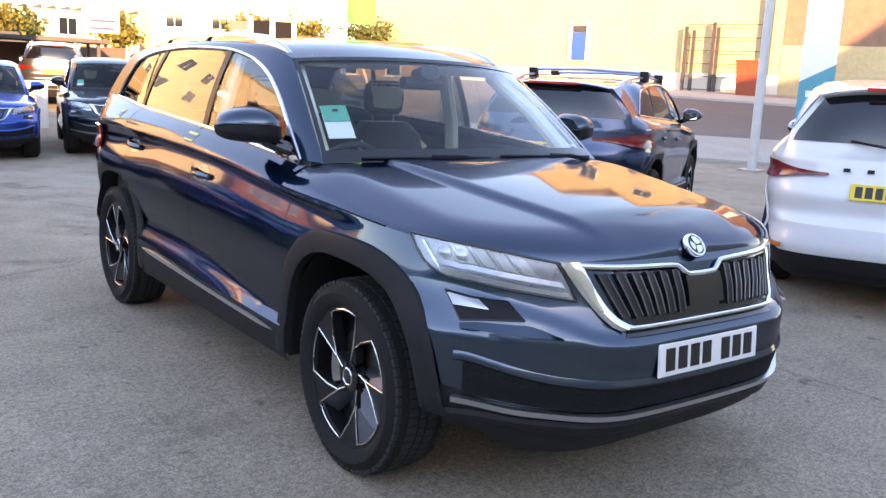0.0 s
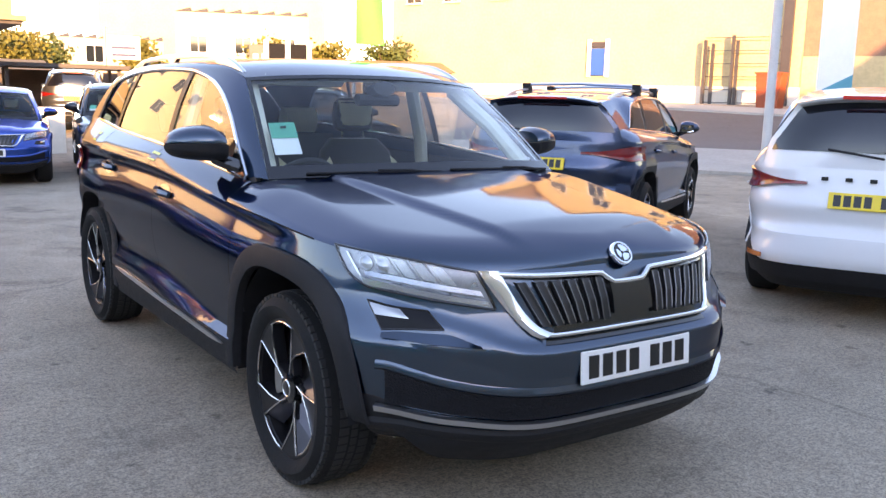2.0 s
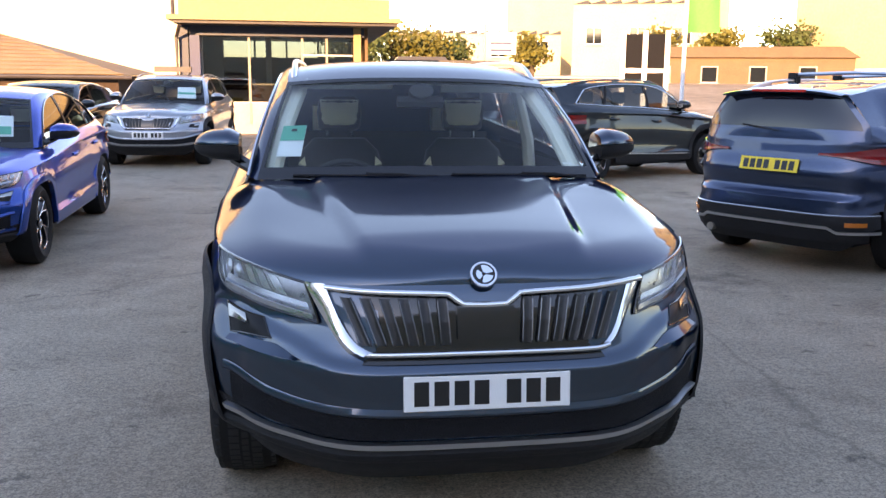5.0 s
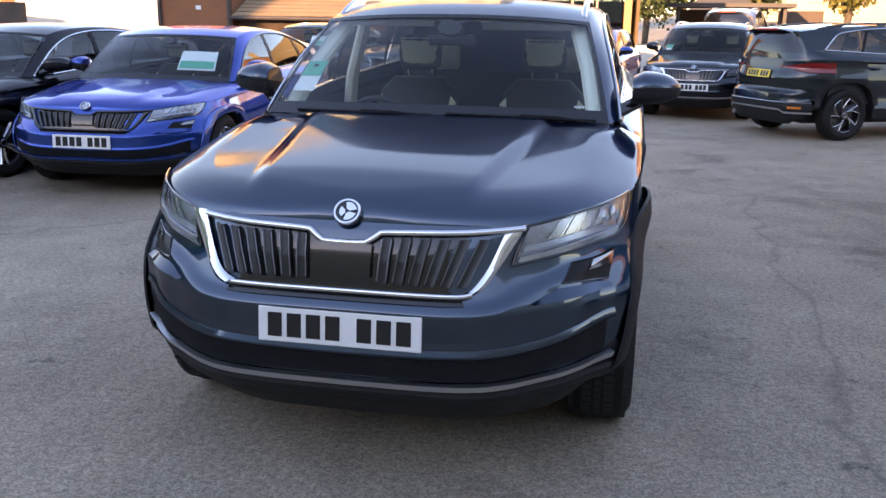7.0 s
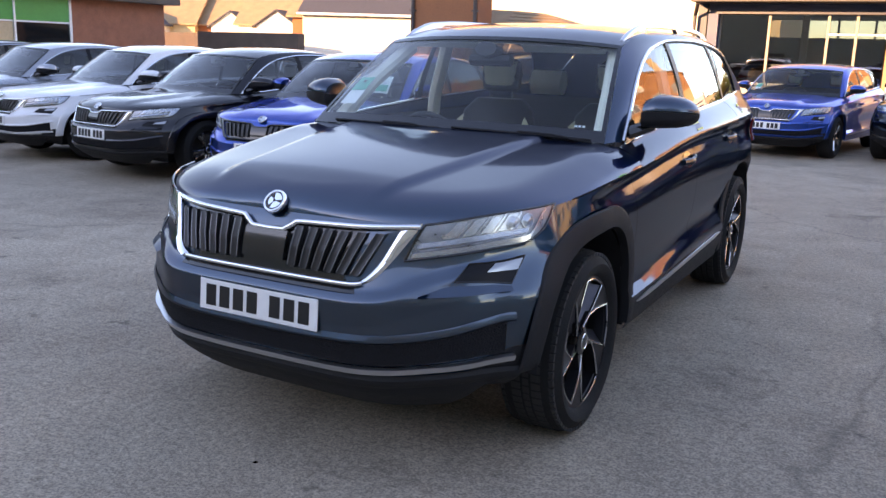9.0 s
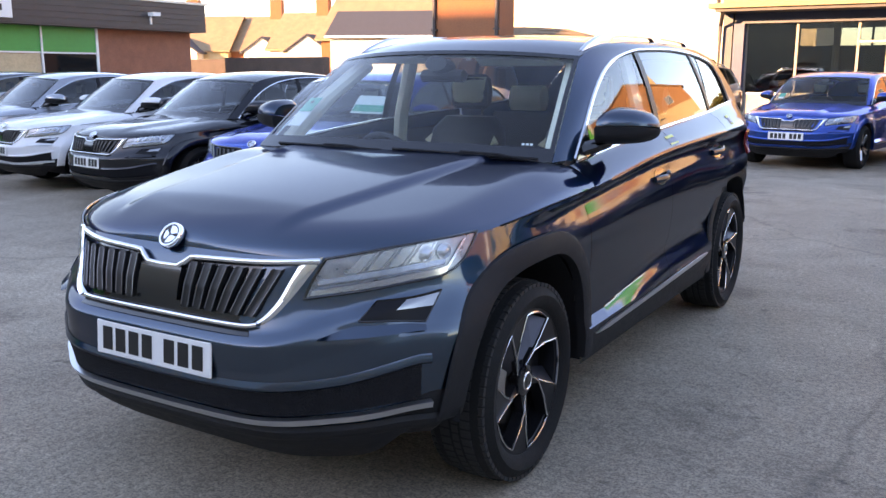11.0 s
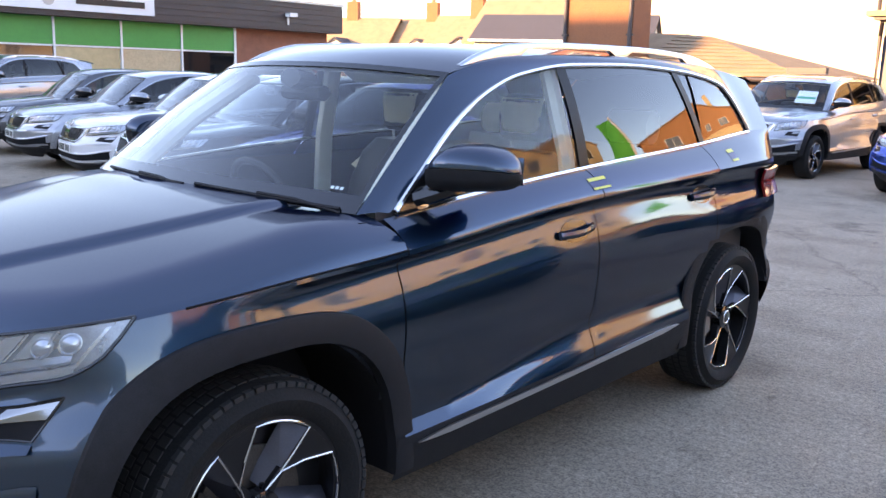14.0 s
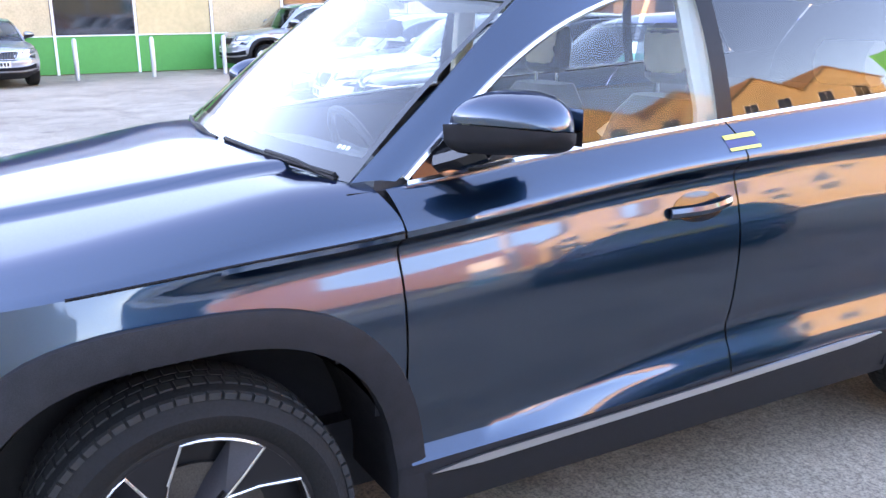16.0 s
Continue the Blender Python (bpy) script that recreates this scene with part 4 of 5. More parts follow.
    m = mat("worn_asphalt", (0.10, 0.097, 0.092), 0.86, bump=0.4, bump_scale=130)
    n, l = m.node_tree.nodes, m.node_tree.links
    b = n["Principled BSDF"]
    tc = n.new("ShaderNodeTexCoord")

    def noise_(scale, detail, lo, hi, c0, c1, rough=0.6):
        t = n.new("ShaderNodeTexNoise")
        t.inputs["Scale"].default_value, t.inputs["Detail"].default_value, t.inputs["Roughness"].default_value = scale, detail, rough
        l.new(tc.outputs["Object"], t.inputs["Vector"])
        r = n.new("ShaderNodeValToRGB")
        r.color_ramp.elements[0].position, r.color_ramp.elements[1].position = lo, hi
        r.color_ramp.elements[0].color, r.color_ramp.elements[1].color = (*c0, 1), (*c1, 1)
        l.new(t.outputs["Fac"], r.inputs["Fac"])
        return r.outputs["Color"]

    def mul(a, c):
        x = n.new("ShaderNodeMix")
        x.data_type, x.blend_type = "RGBA", "MULTIPLY"
        x.inputs["Factor"].default_value = 1.0
        l.new(a, x.inputs["A"])
        l.new(c, x.inputs["B"])
        return x.outputs["Result"]
    tone = noise_(0.28, 6, .3, .7, (.272, .220, .168), (.478, .393, .302))
    tone = mul(tone, noise_(5.0, 4, .66, .72, (1, 1, 1), (.50, .49, .49), .55))
    tone = mul(tone, noise_(34, 4, .36, .64, (.72, .72, .72), (1.16, 1.15, 1.13)))
    tone = mul(tone, noise_(0.55, 6, .50, .68, (1, 1, 1), (.58, .56, .55), .7))
    tone = mul(tone, noise_(2.3, 6, .32, .62, (.80, .80, .80), (1, 1, 1), .7))
    tone = mul(tone, noise_(95, 3, .38, .60, (.64, .64, .65), (1.22, 1.21, 1.19)))
    tone = mul(tone, noise_(0.9, 6, .29, .42, (.46, .45, .45), (1, 1, 1), .65))
    v = n.new("ShaderNodeTexVoronoi")
    v.feature = "DISTANCE_TO_EDGE"
    v.inputs["Scale"].default_value = 0.17
    w = n.new("ShaderNodeTexNoise")
    w.inputs["Scale"].default_value, w.inputs["Detail"].default_value = 1.4, 6
    l.new(tc.outputs["Object"], w.inputs["Vector"])
    ad = n.new("ShaderNodeMix")
    ad.data_type = "VECTOR"
    ad.inputs["Factor"].default_value = 0.35
    l.new(tc.outputs["Object"], ad.inputs["A"])
    l.new(w.outputs["Color"], ad.inputs["B"])
    l.new(ad.outputs["Result"], v.inputs["Vector"])
    cr = n.new("ShaderNodeValToRGB")
    cr.color_ramp.elements[0].position, cr.color_ramp.elements[1].position = 0.0, 0.003
    cr.color_ramp.elements[0].color, cr.color_ramp.elements[1].color = (.74, .74, .74, 1), (1, 1, 1, 1)
    l.new(v.outputs["Distance"], cr.inputs["Fac"])
    tone = mul(tone, cr.outputs["Color"])
    l.new(tone, b.inputs["Base Color"])
    return m


M_ASPHALT = asphalt()
M_BRICK = mat("red_brick", (0.30, 0.115, 0.07), 0.85, vary=0.25, scale=3, bump=0.3, bump_scale=60)
M_GOLDBRICK = mat("golden_brick", (0.36, 0.175, 0.078), 0.85, vary=0.18, scale=2, bump=0.3, bump_scale=50)
M_PALEBRICK = mat("pale_pink_brick", (0.27, 0.15, 0.105), 0.85, vary=0.2, scale=3, bump=0.3, bump_scale=60)
M_ORANGEBRICK = mat("orange_brick", (0.28, 0.105, 0.048), 0.85, vary=0.18, scale=2, bump=0.3, bump_scale=50)
M_TANROOF = mat("tan_roof_tile", (0.30, 0.20, 0.115), 0.85, vary=0.2, scale=2, bump=0.3, bump_scale=30)
M_TANWALL = mat("tan_wall", (0.17, 0.11, 0.065), 0.9, vary=0.2, scale=1.5, bump=0.3, bump_scale=40)
M_BROWNROOF = mat("brown_roof", (0.15, 0.095, 0.06), 0.9, vary=0.2, scale=2, bump=0.3, bump_scale=30)
M_PALE = mat("pale_stone", (0.70, 0.60, 0.42), 0.85, vary=0.15, scale=2, bump=0.2, bump_scale=50)
M_POST = mat("painted_post", (0.50, 0.50, 0.50), 0.45, vary=0.1, scale=4)
M_WORKS = mat("cream_works_wall", (0.50, 0.42, 0.30), 0.85, vary=0.12, scale=0.8)
M_RENDER = mat("cream_render", (0.56, 0.43, 0.24), 0.85, vary=0.12, scale=0.6, bump=0.1, bump_scale=60)
M_SOUTH = mat("grey_green_cladding", (0.32, 0.32, 0.27), 0.8, vary=0.15, scale=0.5, bump=0.2, bump_scale=20)
# near-black brown brick, used only for the low shed's walls
M_SHEDBRICK = mat("deep_brown_brick", (0.050, 0.030, 0.022), 0.9, vary=0.3, scale=2, bump=0.3, bump_scale=40)
M_DARKBRICK = mat("dark_brown_brick", (0.10, 0.07, 0.055), 0.9, vary=0.3, scale=2, bump=0.3, bump_scale=40)
M_WHITEWALL = mat("white_render", (0.70, 0.66, 0.58), 0.8, vary=0.06, scale=0.7)
M_DARKFASCIA = mat("dark_fascia", (0.055, 0.045, 0.045), 0.5, vary=0.2, scale=2)
M_GREEN = mat("green_panel", (0.02, 0.30, 0.06), 0.45, vary=0.06, scale=1)
M_FLAG = mat("green_cloth", (0.05, 0.50, 0.08), 0.7, vary=0.1, scale=2)
M_BLUEPOST = mat("blue_post", (0.010, 0.022, 0.095), 0.4, vary=0.1, scale=3)
M_WIN = mat("window_glass", (0.010, 0.012, 0.014), 0.05, spec=0.9)
M_TANFASCIA = mat("tan_fascia", (0.33, 0.25, 0.13), 0.7, vary=0.1, scale=1.5)
M_BLUEDARK = mat("dark_blue_panel", (0.022, 0.028, 0.055), 0.4, vary=0.15, scale=2)
M_SHOWGLASS = pane("showroom_glass", (0.40, 0.42, 0.40), 2.1)
# opaque window pane, the warm reflection of sunlit surroundings put into its colour
M_WARMPANE = mat("warm_reflection_pane", (0.55, 0.42, 0.26), 0.7, vary=0.15, scale=2)
M_STEELROOF = mat("pale_roof_sheet", (0.50, 0.53, 0.56), 0.55, vary=0.08, scale=0.6)
M_SLATE = mat("dark_slate", (0.06, 0.06, 0.07), 0.8, vary=0.2, scale=4)
M_WHITE = mat("white_paint", (0.78, 0.78, 0.77), 0.5, vary=0.04, scale=3)
M_TEAL = mat("teal_panel", (0.03, 0.28, 0.36), 0.5, vary=0.05, scale=2)
M_ORANGE = mat("orange_board", (0.34, 0.06, 0.02), 0.6, vary=0.1, scale=2)
M_DOORBLUE = mat("blue_door_paint", (0.02, 0.09, 0.32), 0.5, vary=0.06, scale=3)
M_KERB = mat("concrete_kerb", (0.40, 0.38, 0.34), 0.85, vary=0.12, scale=3, bump=0.2, bump_scale=80)
M_ROAD = mat("road_asphalt", (0.115, 0.105, 0.10), 0.9, vary=0.2, scale=0.8, bump=0.3, bump_scale=90)
M_FOOTWAY = mat("worn_footway", (0.36, 0.33, 0.29), 0.9, vary=0.15, scale=1.2, bump=0.2, bump_scale=70)
M_STEEL = mat("galvanised_steel", (0.45, 0.46, 0.46), 0.45, 0.8, vary=0.1, scale=10)
M_BARK = mat("bark", (0.10, 0.075, 0.05), 0.9, vary=0.2, scale=10, bump=0.4, bump_scale=60)
M_LEAF = mat("autumn_leaf", (0.12, 0.11, 0.02), 0.7, vary=0.4, scale=1.5)
M_HEDGE = mat("hedge_leaf", (0.06, 0.08, 0.02), 0.7, vary=0.4, scale=1.5)


def rise(x, y):
    """The car park lies in a shallow bowl: the land climbs gently away from it."""
    r = math.hypot(x, y)
    return (.40 * ease(14, 22, r) + 1.2 * ease(22, 46, r) + .02 * max(0, r - 46)) * ease(-6, 12, x)


rings = [0.01, 1, 2, 3, 4, 5, 6, 7, 8, 9, 10, 11, 12, 13, 14, 15, 16, 17, 18, 19, 20, 21, 22, 24, 26, 28, 30, 33, 36, 39, 42, 46, 60, 90, 150, 300, 600]
P = [[(r * math.cos(q), r * math.sin(q), rise(r * math.cos(q), r * math.sin(q))) for q in (2 * math.pi * k / 72 for k in range(72))] for r in rings]
ground = mesh_part("ground", *grid(P, True), M_ASPHALT)
tagged(ground, "worn grey asphalt car park with patches and stains", "ground", kind="structure")


def block(name, label, category, m, material, kind="", parent=None, **k):
    ob = mesh_part(name, *m, material, parent, smooth=False)
    return tagged(ob, label, category, kind=kind, **k) if not parent else ob


def sub(name, m, material, parent, label="", smooth=False):
    return mesh_part(name, *m, material, parent, label, smooth)


def thing(name, label, category, x=0, y=0, z=0, turn=0.0, kind="", group=""):
    e = new(name)
    e.matrix_world = pose(x, y, z, 0, 0, turn)
    return tagged(e, label, category, kind=kind, group=group)


def prism(poly, y0, y1):
    """A polygon in x and z drawn out from y0 to y1."""
    n = len(poly)
    v = [(x, y0, z) for x, z in poly] + [(x, y1, z) for x, z in poly]
    return v, [tuple(range(n)), tuple(reversed(range(n, 2 * n)))] + [(i, (i + 1) % n, (i + 1) % n + n, i + n) for i in range(n)]


def window(parent, x, z, w, h, y=0.0, bars=1, frame=None, glass=None, sill=True):
    """A window set into a wall that faces -y: reveal, frame, panes, sill."""
    fr_ = frame or M_WHITE
    win = sub("window", join(box(x - w / 2, x + w / 2, y - .03, y + .02, z, z + .06), box(x - w / 2, x + w / 2, y - .03, y + .02, z + h - .06, z + h),
                             box(x - w / 2, x - w / 2 + .06, y - .03, y + .02, z + .06, z + h - .06), box(x + w / 2 - .06, x + w / 2, y - .03, y + .02, z + .06, z + h - .06)), fr_, parent)
    n = bars + 1
    pw = (w - .12) / n
    for i in range(n):
        x0 = x - w / 2 + .06 + i * pw
        sub("pane", box(x0 + .01, x0 + pw - .01, y - .012, y, z + .06, z + h - .06), glass or M_WIN, win)
        if i:
            sub("mullion", box(x0 - .02, x0 + .02, y - .028, y + .01, z + .06, z + h - .06), fr_, win)
    if sill:
        sub("sill", box(x - w / 2 - .06, x + w / 2 + .06, y - .10, y + .02, z - .07, z - .004), M_KERB, win)
    return win


# tall unseen building added behind the forecourt to shade the cars; stepped to set shadow edges
wall = mesh_part("wall_south", *prism([(-62, -.5), (75, -.5), (75, 17), (27, 17), (20, 11.7), (4, 11.2), (-2, 9.2), (-24.3, 9.2), (-24.7, 12.1), (-62, 12.1)], -19, -18), M_SOUTH, smooth=False)
tagged(wall, "tall unseen pale grey clad wall added to shade the forecourt", "wall", kind="structure")

# long showroom wing with green panels, on the west side
wing = thing("sales_building", "low brick sales building with green panels and dark fascia", "building", -21.5, 0, 0, 90)
# its own frame: x runs north along the front, -y is towards the cars
sub("wall", box(-14, 20.4, .02, 9, -.6, 3.6), M_BRICK, wing)
sub("fascia", join(box(-14.2, 20.7, -.45, 9.2, 2.72, 3.62)), M_DARKFASCIA, wing, "dark ribbed metal fascia")
for i in range(5):
    sub("fascia_rib", box(-14.2, 20.7, -.475, -.452, 2.78 + i * .17, 2.82 + i * .17), M_DARKFASCIA, wing)
sub("parapet", box(-14.3, 20.8, -.5, 9.3, 3.62, 3.70), M_STEEL, wing)
bays = [-12.5 + 1.94 * i for i in range(16)]
for i, bx in enumerate(bays):
    if bx > 15.6:
        break
    sub("upper_panel", box(bx + .03, bx + 1.91, -.03, .016, 1.99, 2.71), M_GREEN, wing)
    sub("lower_panel", box(bx + .03, bx + 1.91, -.03, .016, .02, .92), M_GREEN, wing)
    # warm and cream panes have reflected sunlight in their colour; no blinds hang here
    sub("pane", box(bx + .05, bx + 1.89, -.02, .016, .96, 1.93), (M_WARMPANE, M_RENDER, M_WIN)[(i * 2 + 1) % 3], wing)
    sub("mullion", box(bx - .03, bx + .03, -.06, .018, .0, 2.71), M_WHITE, wing)
sub("transom", box(-12.5, 16.6, -.05, .018, 1.94, 1.985), M_WHITE, wing)
sub("transom", box(-12.5, 16.6, -.05, .018, .925, .955), M_WHITE, wing)
sub("end_post", box(16.52, 16.6, -.06, .018, 0, 2.71), M_WHITE, wing)
sgn_ = sub("sign_board", box(7.6, 13.5, -.54, -.48, 2.87, 3.40), M_WHITE, wing, "white sign board with plain dark bars")
for bx0, bw in ((8.4, 1.1), (11.2, 2.0)):
    sub("sign_bar", box(bx0, bx0 + bw, -.552, -.542, 3.05, 3.22), M_INK, sgn_)
q24 = [2 * math.pi * j / 20 for j in range(20)]
sub("sign_disc", ([(10.45 + .17 * math.cos(q), -.552, 3.135 + .17 * math.sin(q)) for q in q24], [tuple(range(20))]), M_STEEL, sgn_)
sub("flood_lamp", join(box(18.2, 18.5, -.75, -.5, 3.15, 3.27), box(18.3, 18.36, -.5, -.42, 2.9, 3.15)), M_WHITE, wing)
sub("upper_roof", prism([(-14, 3.704), (17.6, 3.704), (16.0, 4.9), (-14, 4.9)], 1.2, 8.8), M_STEELROOF, wing, "pale grey metal upper roof")
sub("roof_plant", box(17.2, 17.7, .2, .8, 3.7, 4.1), M_DARKFASCIA, wing)

for by in (3.2, 4.9, 6.6):
    b = thing("bollard", "slim galvanised steel bollard before the sales building", "bollard", -19.4, by, rise(-19.4, by), group="bollards")
    sub("post", lathe([(0, .055), (.9, .055), (.95, .03), (.951, .001)], 16), M_STEEL, b, smooth=True)
    b.matrix_world = pose(-19.4, by, rise(-19.4, by) - .02, 0, -90, 0)


# brick block, tan roofed shed and white house north-west
shed = thing("brick_block", "sunlit orange brick building corner with dark downpipes", "building", -9.85, 21.0, 0)
sub("wall", box(-2.2, 0, 0, .9, -.6, 6.8), M_ORANGEBRICK, shed)
for wx in (-1.1,):
    for wz in (4.4,):
        window(shed, wx, wz, .95, 1.5, -.01, 1)
for px in (-2.12, -.06):
    sub("downpipe", tube([(px, -.06, -.3), (px, -.06, 6.7)], .055, 10), M_DARKFASCIA, shed, smooth=True)
    for pz in (.8, 2.6, 4.4):
        sub("pipe_clip", box(px - .09, px + .09, -.10, 0, pz, pz + .05), M_DARKFASCIA, shed)
sub("coping", box(-2.3, .1, -.08, 1.0, 6.8, 6.95), M_KERB, shed)
sub("vent", box(-1.05, -.9, -.03, 0, 1.75, 1.86), M_WHITE, shed)

hip = thing("low_shed", "low brick shed with a sunlit tan tile roof", "shed", -9.8, 21.0, 0)
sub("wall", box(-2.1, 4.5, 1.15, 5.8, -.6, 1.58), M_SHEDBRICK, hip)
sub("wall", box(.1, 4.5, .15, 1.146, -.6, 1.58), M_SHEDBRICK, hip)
v = [(.02, -.15, 1.60), (4.7, -.15, 1.60), (.02, 2.5, 2.76), (1.0, 2.5, 2.68), (4.7, 6, 1.60), (.02, 6, 1.60)]
r0 = [(-2.1, .95, 2.10), (.02, .95, 2.08), (-2.1, 2.5, 2.84), (.02, 2.5, 2.76), (-2.1, 6, 1.60), (.02, 6, 1.60)]
sub("roof", (r0, [(0, 1, 3, 2), (2, 3, 5, 4), (0, 4, 5, 1), (0, 2, 4)]), M_TANROOF, hip, "sunlit tan clay tiles")
sub("roof", (v, [(0, 1, 3, 2), (1, 4, 3), (2, 3, 4, 5), (0, 2, 5), (0, 5, 4, 1)]), M_TANROOF, hip, "sunlit tan clay tiles")
for i in range(11):
    k = i / 11
    a0, a1 = Vector(v[0]).lerp(Vector(v[2]), k), Vector(v[1]).lerp(Vector(v[3]), k)
    b0, b1 = Vector(v[0]).lerp(Vector(v[2]), k + .088), Vector(v[1]).lerp(Vector(v[3]), k + .088)
    lift, low_ = Vector((0, -.006, .022)), Vector((0, 0, .004))
    sub("tile_course", thick(([tuple(a0 + lift), tuple(a1 + lift), tuple(b1 + low_), tuple(b0 + low_)], [(0, 1, 2, 3)]), .012), M_TANROOF, hip)
sub("gutter", tube([(0, -.2, 1.55), (4.9, -.2, 1.53)], .05, 8), M_DARKFASCIA, hip, smooth=True)

white_house = thing("white_house", "white rendered gabled house with a slate roof", "house", -25.6, 34.2, 0, -68)
sub("wall", prism([(-2.1, -.5), (2.1, -.5), (2.1, 3.1), (0, 4.2), (-2.1, 3.1)], 0, 8), M_WHITEWALL, white_house)
for sg in (1, -1):
    sub("roof", prism([(0, 4.34), (sg * 2.35, 3.10), (sg * 2.35, 2.98), (0, 4.21)], -.2, 8.2), M_SLATE, white_house)
    sub("gutter", tube([(sg * 2.40, -.2, 3.02), (sg * 2.40, 8.2, 3.02)], .06, 8), M_WHITE, white_house, smooth=True)
for wx in (-1.0, 1.0):
    window(white_house, wx, 2.0, .8, 1.0, -.01, 1)
    window(white_house, wx, .5, .8, 1.0, -.01, 1)

block("boundary_wall", "dark brown brick boundary wall behind the parked cars", "wall", box(-23.5, -18.6, 24.0, 24.35, -.2, 1.95), M_DARKBRICK)
block("boundary_wall", "dark brown brick boundary wall running north", "wall", box(-50, -24.1, 30.0, 30.35, -.2, 2.0), M_DARKBRICK)


def terrace(x, y, z, turn, w, d, h, roof, gable, group):
    """A terraced house: walls, pitched roof with its ridge across, chimney and windows."""
    t = thing("terraced_house", "sunlit terraced house with tan roof and brick chimney", "house", x, y, z, turn, group=group)
    sub("wall", join(prism([(-w / 2, -1), (w / 2, -1), (w / 2, h), (0, h + w * .36), (-w / 2, h)], 0, d)), gable, t)
    for sgn in (1, -1):
        slope = [(0, h + w * .36 + .12), (sgn * (w / 2 + .3), h - .10), (sgn * (w / 2 + .3), h - .22), (0, h + w * .36)]
        sub("roof", prism(slope, -.25, d + .25), roof, t)
    ch = sub("chimney", box(-.35, .35, d * .5, d * .5 + .9, h + w * .30, h + w * .36 + 1.3), M_ORANGEBRICK, t)
    for k in (-.17, .17):
        sub("chimney_pot", tube([(k, d * .5 + .45, h + w * .36 + 1.3), (k, d * .5 + .45, h + w * .36 + 1.75)], .11, 10), M_TANROOF, ch)
    for wx in (-w * .22, w * .22):
        window(t, wx, h - 1.3, .9, 1.1, -.01)
        window(t, wx, .6, 1.0, 1.3, -.01)
    # a small gabled bay on the sunny side
    gv, gf = prism([(d / 2 - 1.4, -1), (d / 2 + 1.4, -1), (d / 2 + 1.4, h - .2), (d / 2, h + .75), (d / 2 - 1.4, h - .2)], -w / 2 - 1.3, -w * .2)
    sub("bay", ([(b, a, c) for a, b, c in gv], gf), M_WHITEWALL, t)
    for sg in (1, -1):
        gv, gf = prism([(d / 2, h + .85), (d / 2 + sg * 1.65, h - .27), (d / 2 + sg * 1.65, h - .37), (d / 2, h + .75)], -w / 2 - 1.5, -w * .15)
        sub("bay_roof", ([(b, a, c) for a, b, c in gv], gf), M_SLATE, t)
    return t


for i, (hx, hy, rf, gb) in enumerate(((-52, 46, M_TANROOF, M_ORANGEBRICK), (-46.5, 49, M_TANROOF, M_RENDER), (-41, 52, M_TANROOF, M_ORANGEBRICK), (-35, 50, M_TANROOF, M_WHITEWALL), (-29.5, 53, M_TANROOF, M_ORANGEBRICK))):
    terrace(hx, hy, 0.4, 118 - 3 * i, 6.6, 6.4, 2.6, rf, gb, "terraced houses")
terrace(-21.8, 41, 0.4, 106, 7.0, 7.5, 2.8, M_TANROOF, M_ORANGEBRICK, "terraced houses")

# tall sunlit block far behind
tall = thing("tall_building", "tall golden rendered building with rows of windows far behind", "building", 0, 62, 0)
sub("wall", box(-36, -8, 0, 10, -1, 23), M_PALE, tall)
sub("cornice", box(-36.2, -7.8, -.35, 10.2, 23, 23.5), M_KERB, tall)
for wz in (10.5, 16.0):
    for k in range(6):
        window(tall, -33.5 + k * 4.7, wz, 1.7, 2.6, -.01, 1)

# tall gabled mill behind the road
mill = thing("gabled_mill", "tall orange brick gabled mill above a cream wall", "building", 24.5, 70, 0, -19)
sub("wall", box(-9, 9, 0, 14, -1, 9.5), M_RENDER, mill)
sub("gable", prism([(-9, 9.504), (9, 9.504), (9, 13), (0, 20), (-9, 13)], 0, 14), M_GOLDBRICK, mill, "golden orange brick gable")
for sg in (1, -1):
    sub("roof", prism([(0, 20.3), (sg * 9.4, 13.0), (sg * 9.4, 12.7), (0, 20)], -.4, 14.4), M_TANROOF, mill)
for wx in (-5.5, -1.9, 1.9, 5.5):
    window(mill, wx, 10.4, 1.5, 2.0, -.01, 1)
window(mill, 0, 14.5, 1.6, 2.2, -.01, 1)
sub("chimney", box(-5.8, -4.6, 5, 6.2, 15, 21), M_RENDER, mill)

# glazed showroom
show = thing("showroom", "glazed showroom pavilion with flat canopy and blue post", "building", 0, 22.5, .3)
sub("floor", box(-3.7, 1.0, 0, 9, -.5, .02), M_KERB, show)
sub("canopy", box(-4.1, 1.85, -1.2, 9.55, 2.70, 2.82), M_TANFASCIA, show, "flat canopy with a pale edge")
sub("soffit", box(-3.95, 1.75, -1.1, 9.45, 2.62, 2.696), M_DARKFASCIA, show)
sub("upper_fascia", box(-3.85, 1.6, -.75, 9.3, 2.824, 4.2), M_TANFASCIA, show, "sunlit cream upper fascia")
sub("fascia_band", box(-3.85, 1.6, -.77, -.754, 3.30, 3.38), M_KERB, show)
sub("header", box(-3.66, .95, -.20, .0, 2.36, 2.616), M_BLUEDARK, show, "dark blue header over the glazing")
sub("post", box(-3.66, -3.40, -.28, -.02, -.5, 2.356), M_BLUEPOST, show, "blue painted post")
sub("post", box(.66, .86, -.28, -.02, -.5, 2.616), M_TANFASCIA, show, "cream rendered post")
sub("side_pier", box(-3.94, -3.70, -.25, .25, -.5, 2.616), M_BLUEDARK, show)
sub("downpipe", tube([(-3.97, -.42, -.4), (-3.97, -.42, 2.3), (-3.80, -.95, 2.60)], .05, 8), M_DARKFASCIA, show, smooth=True)
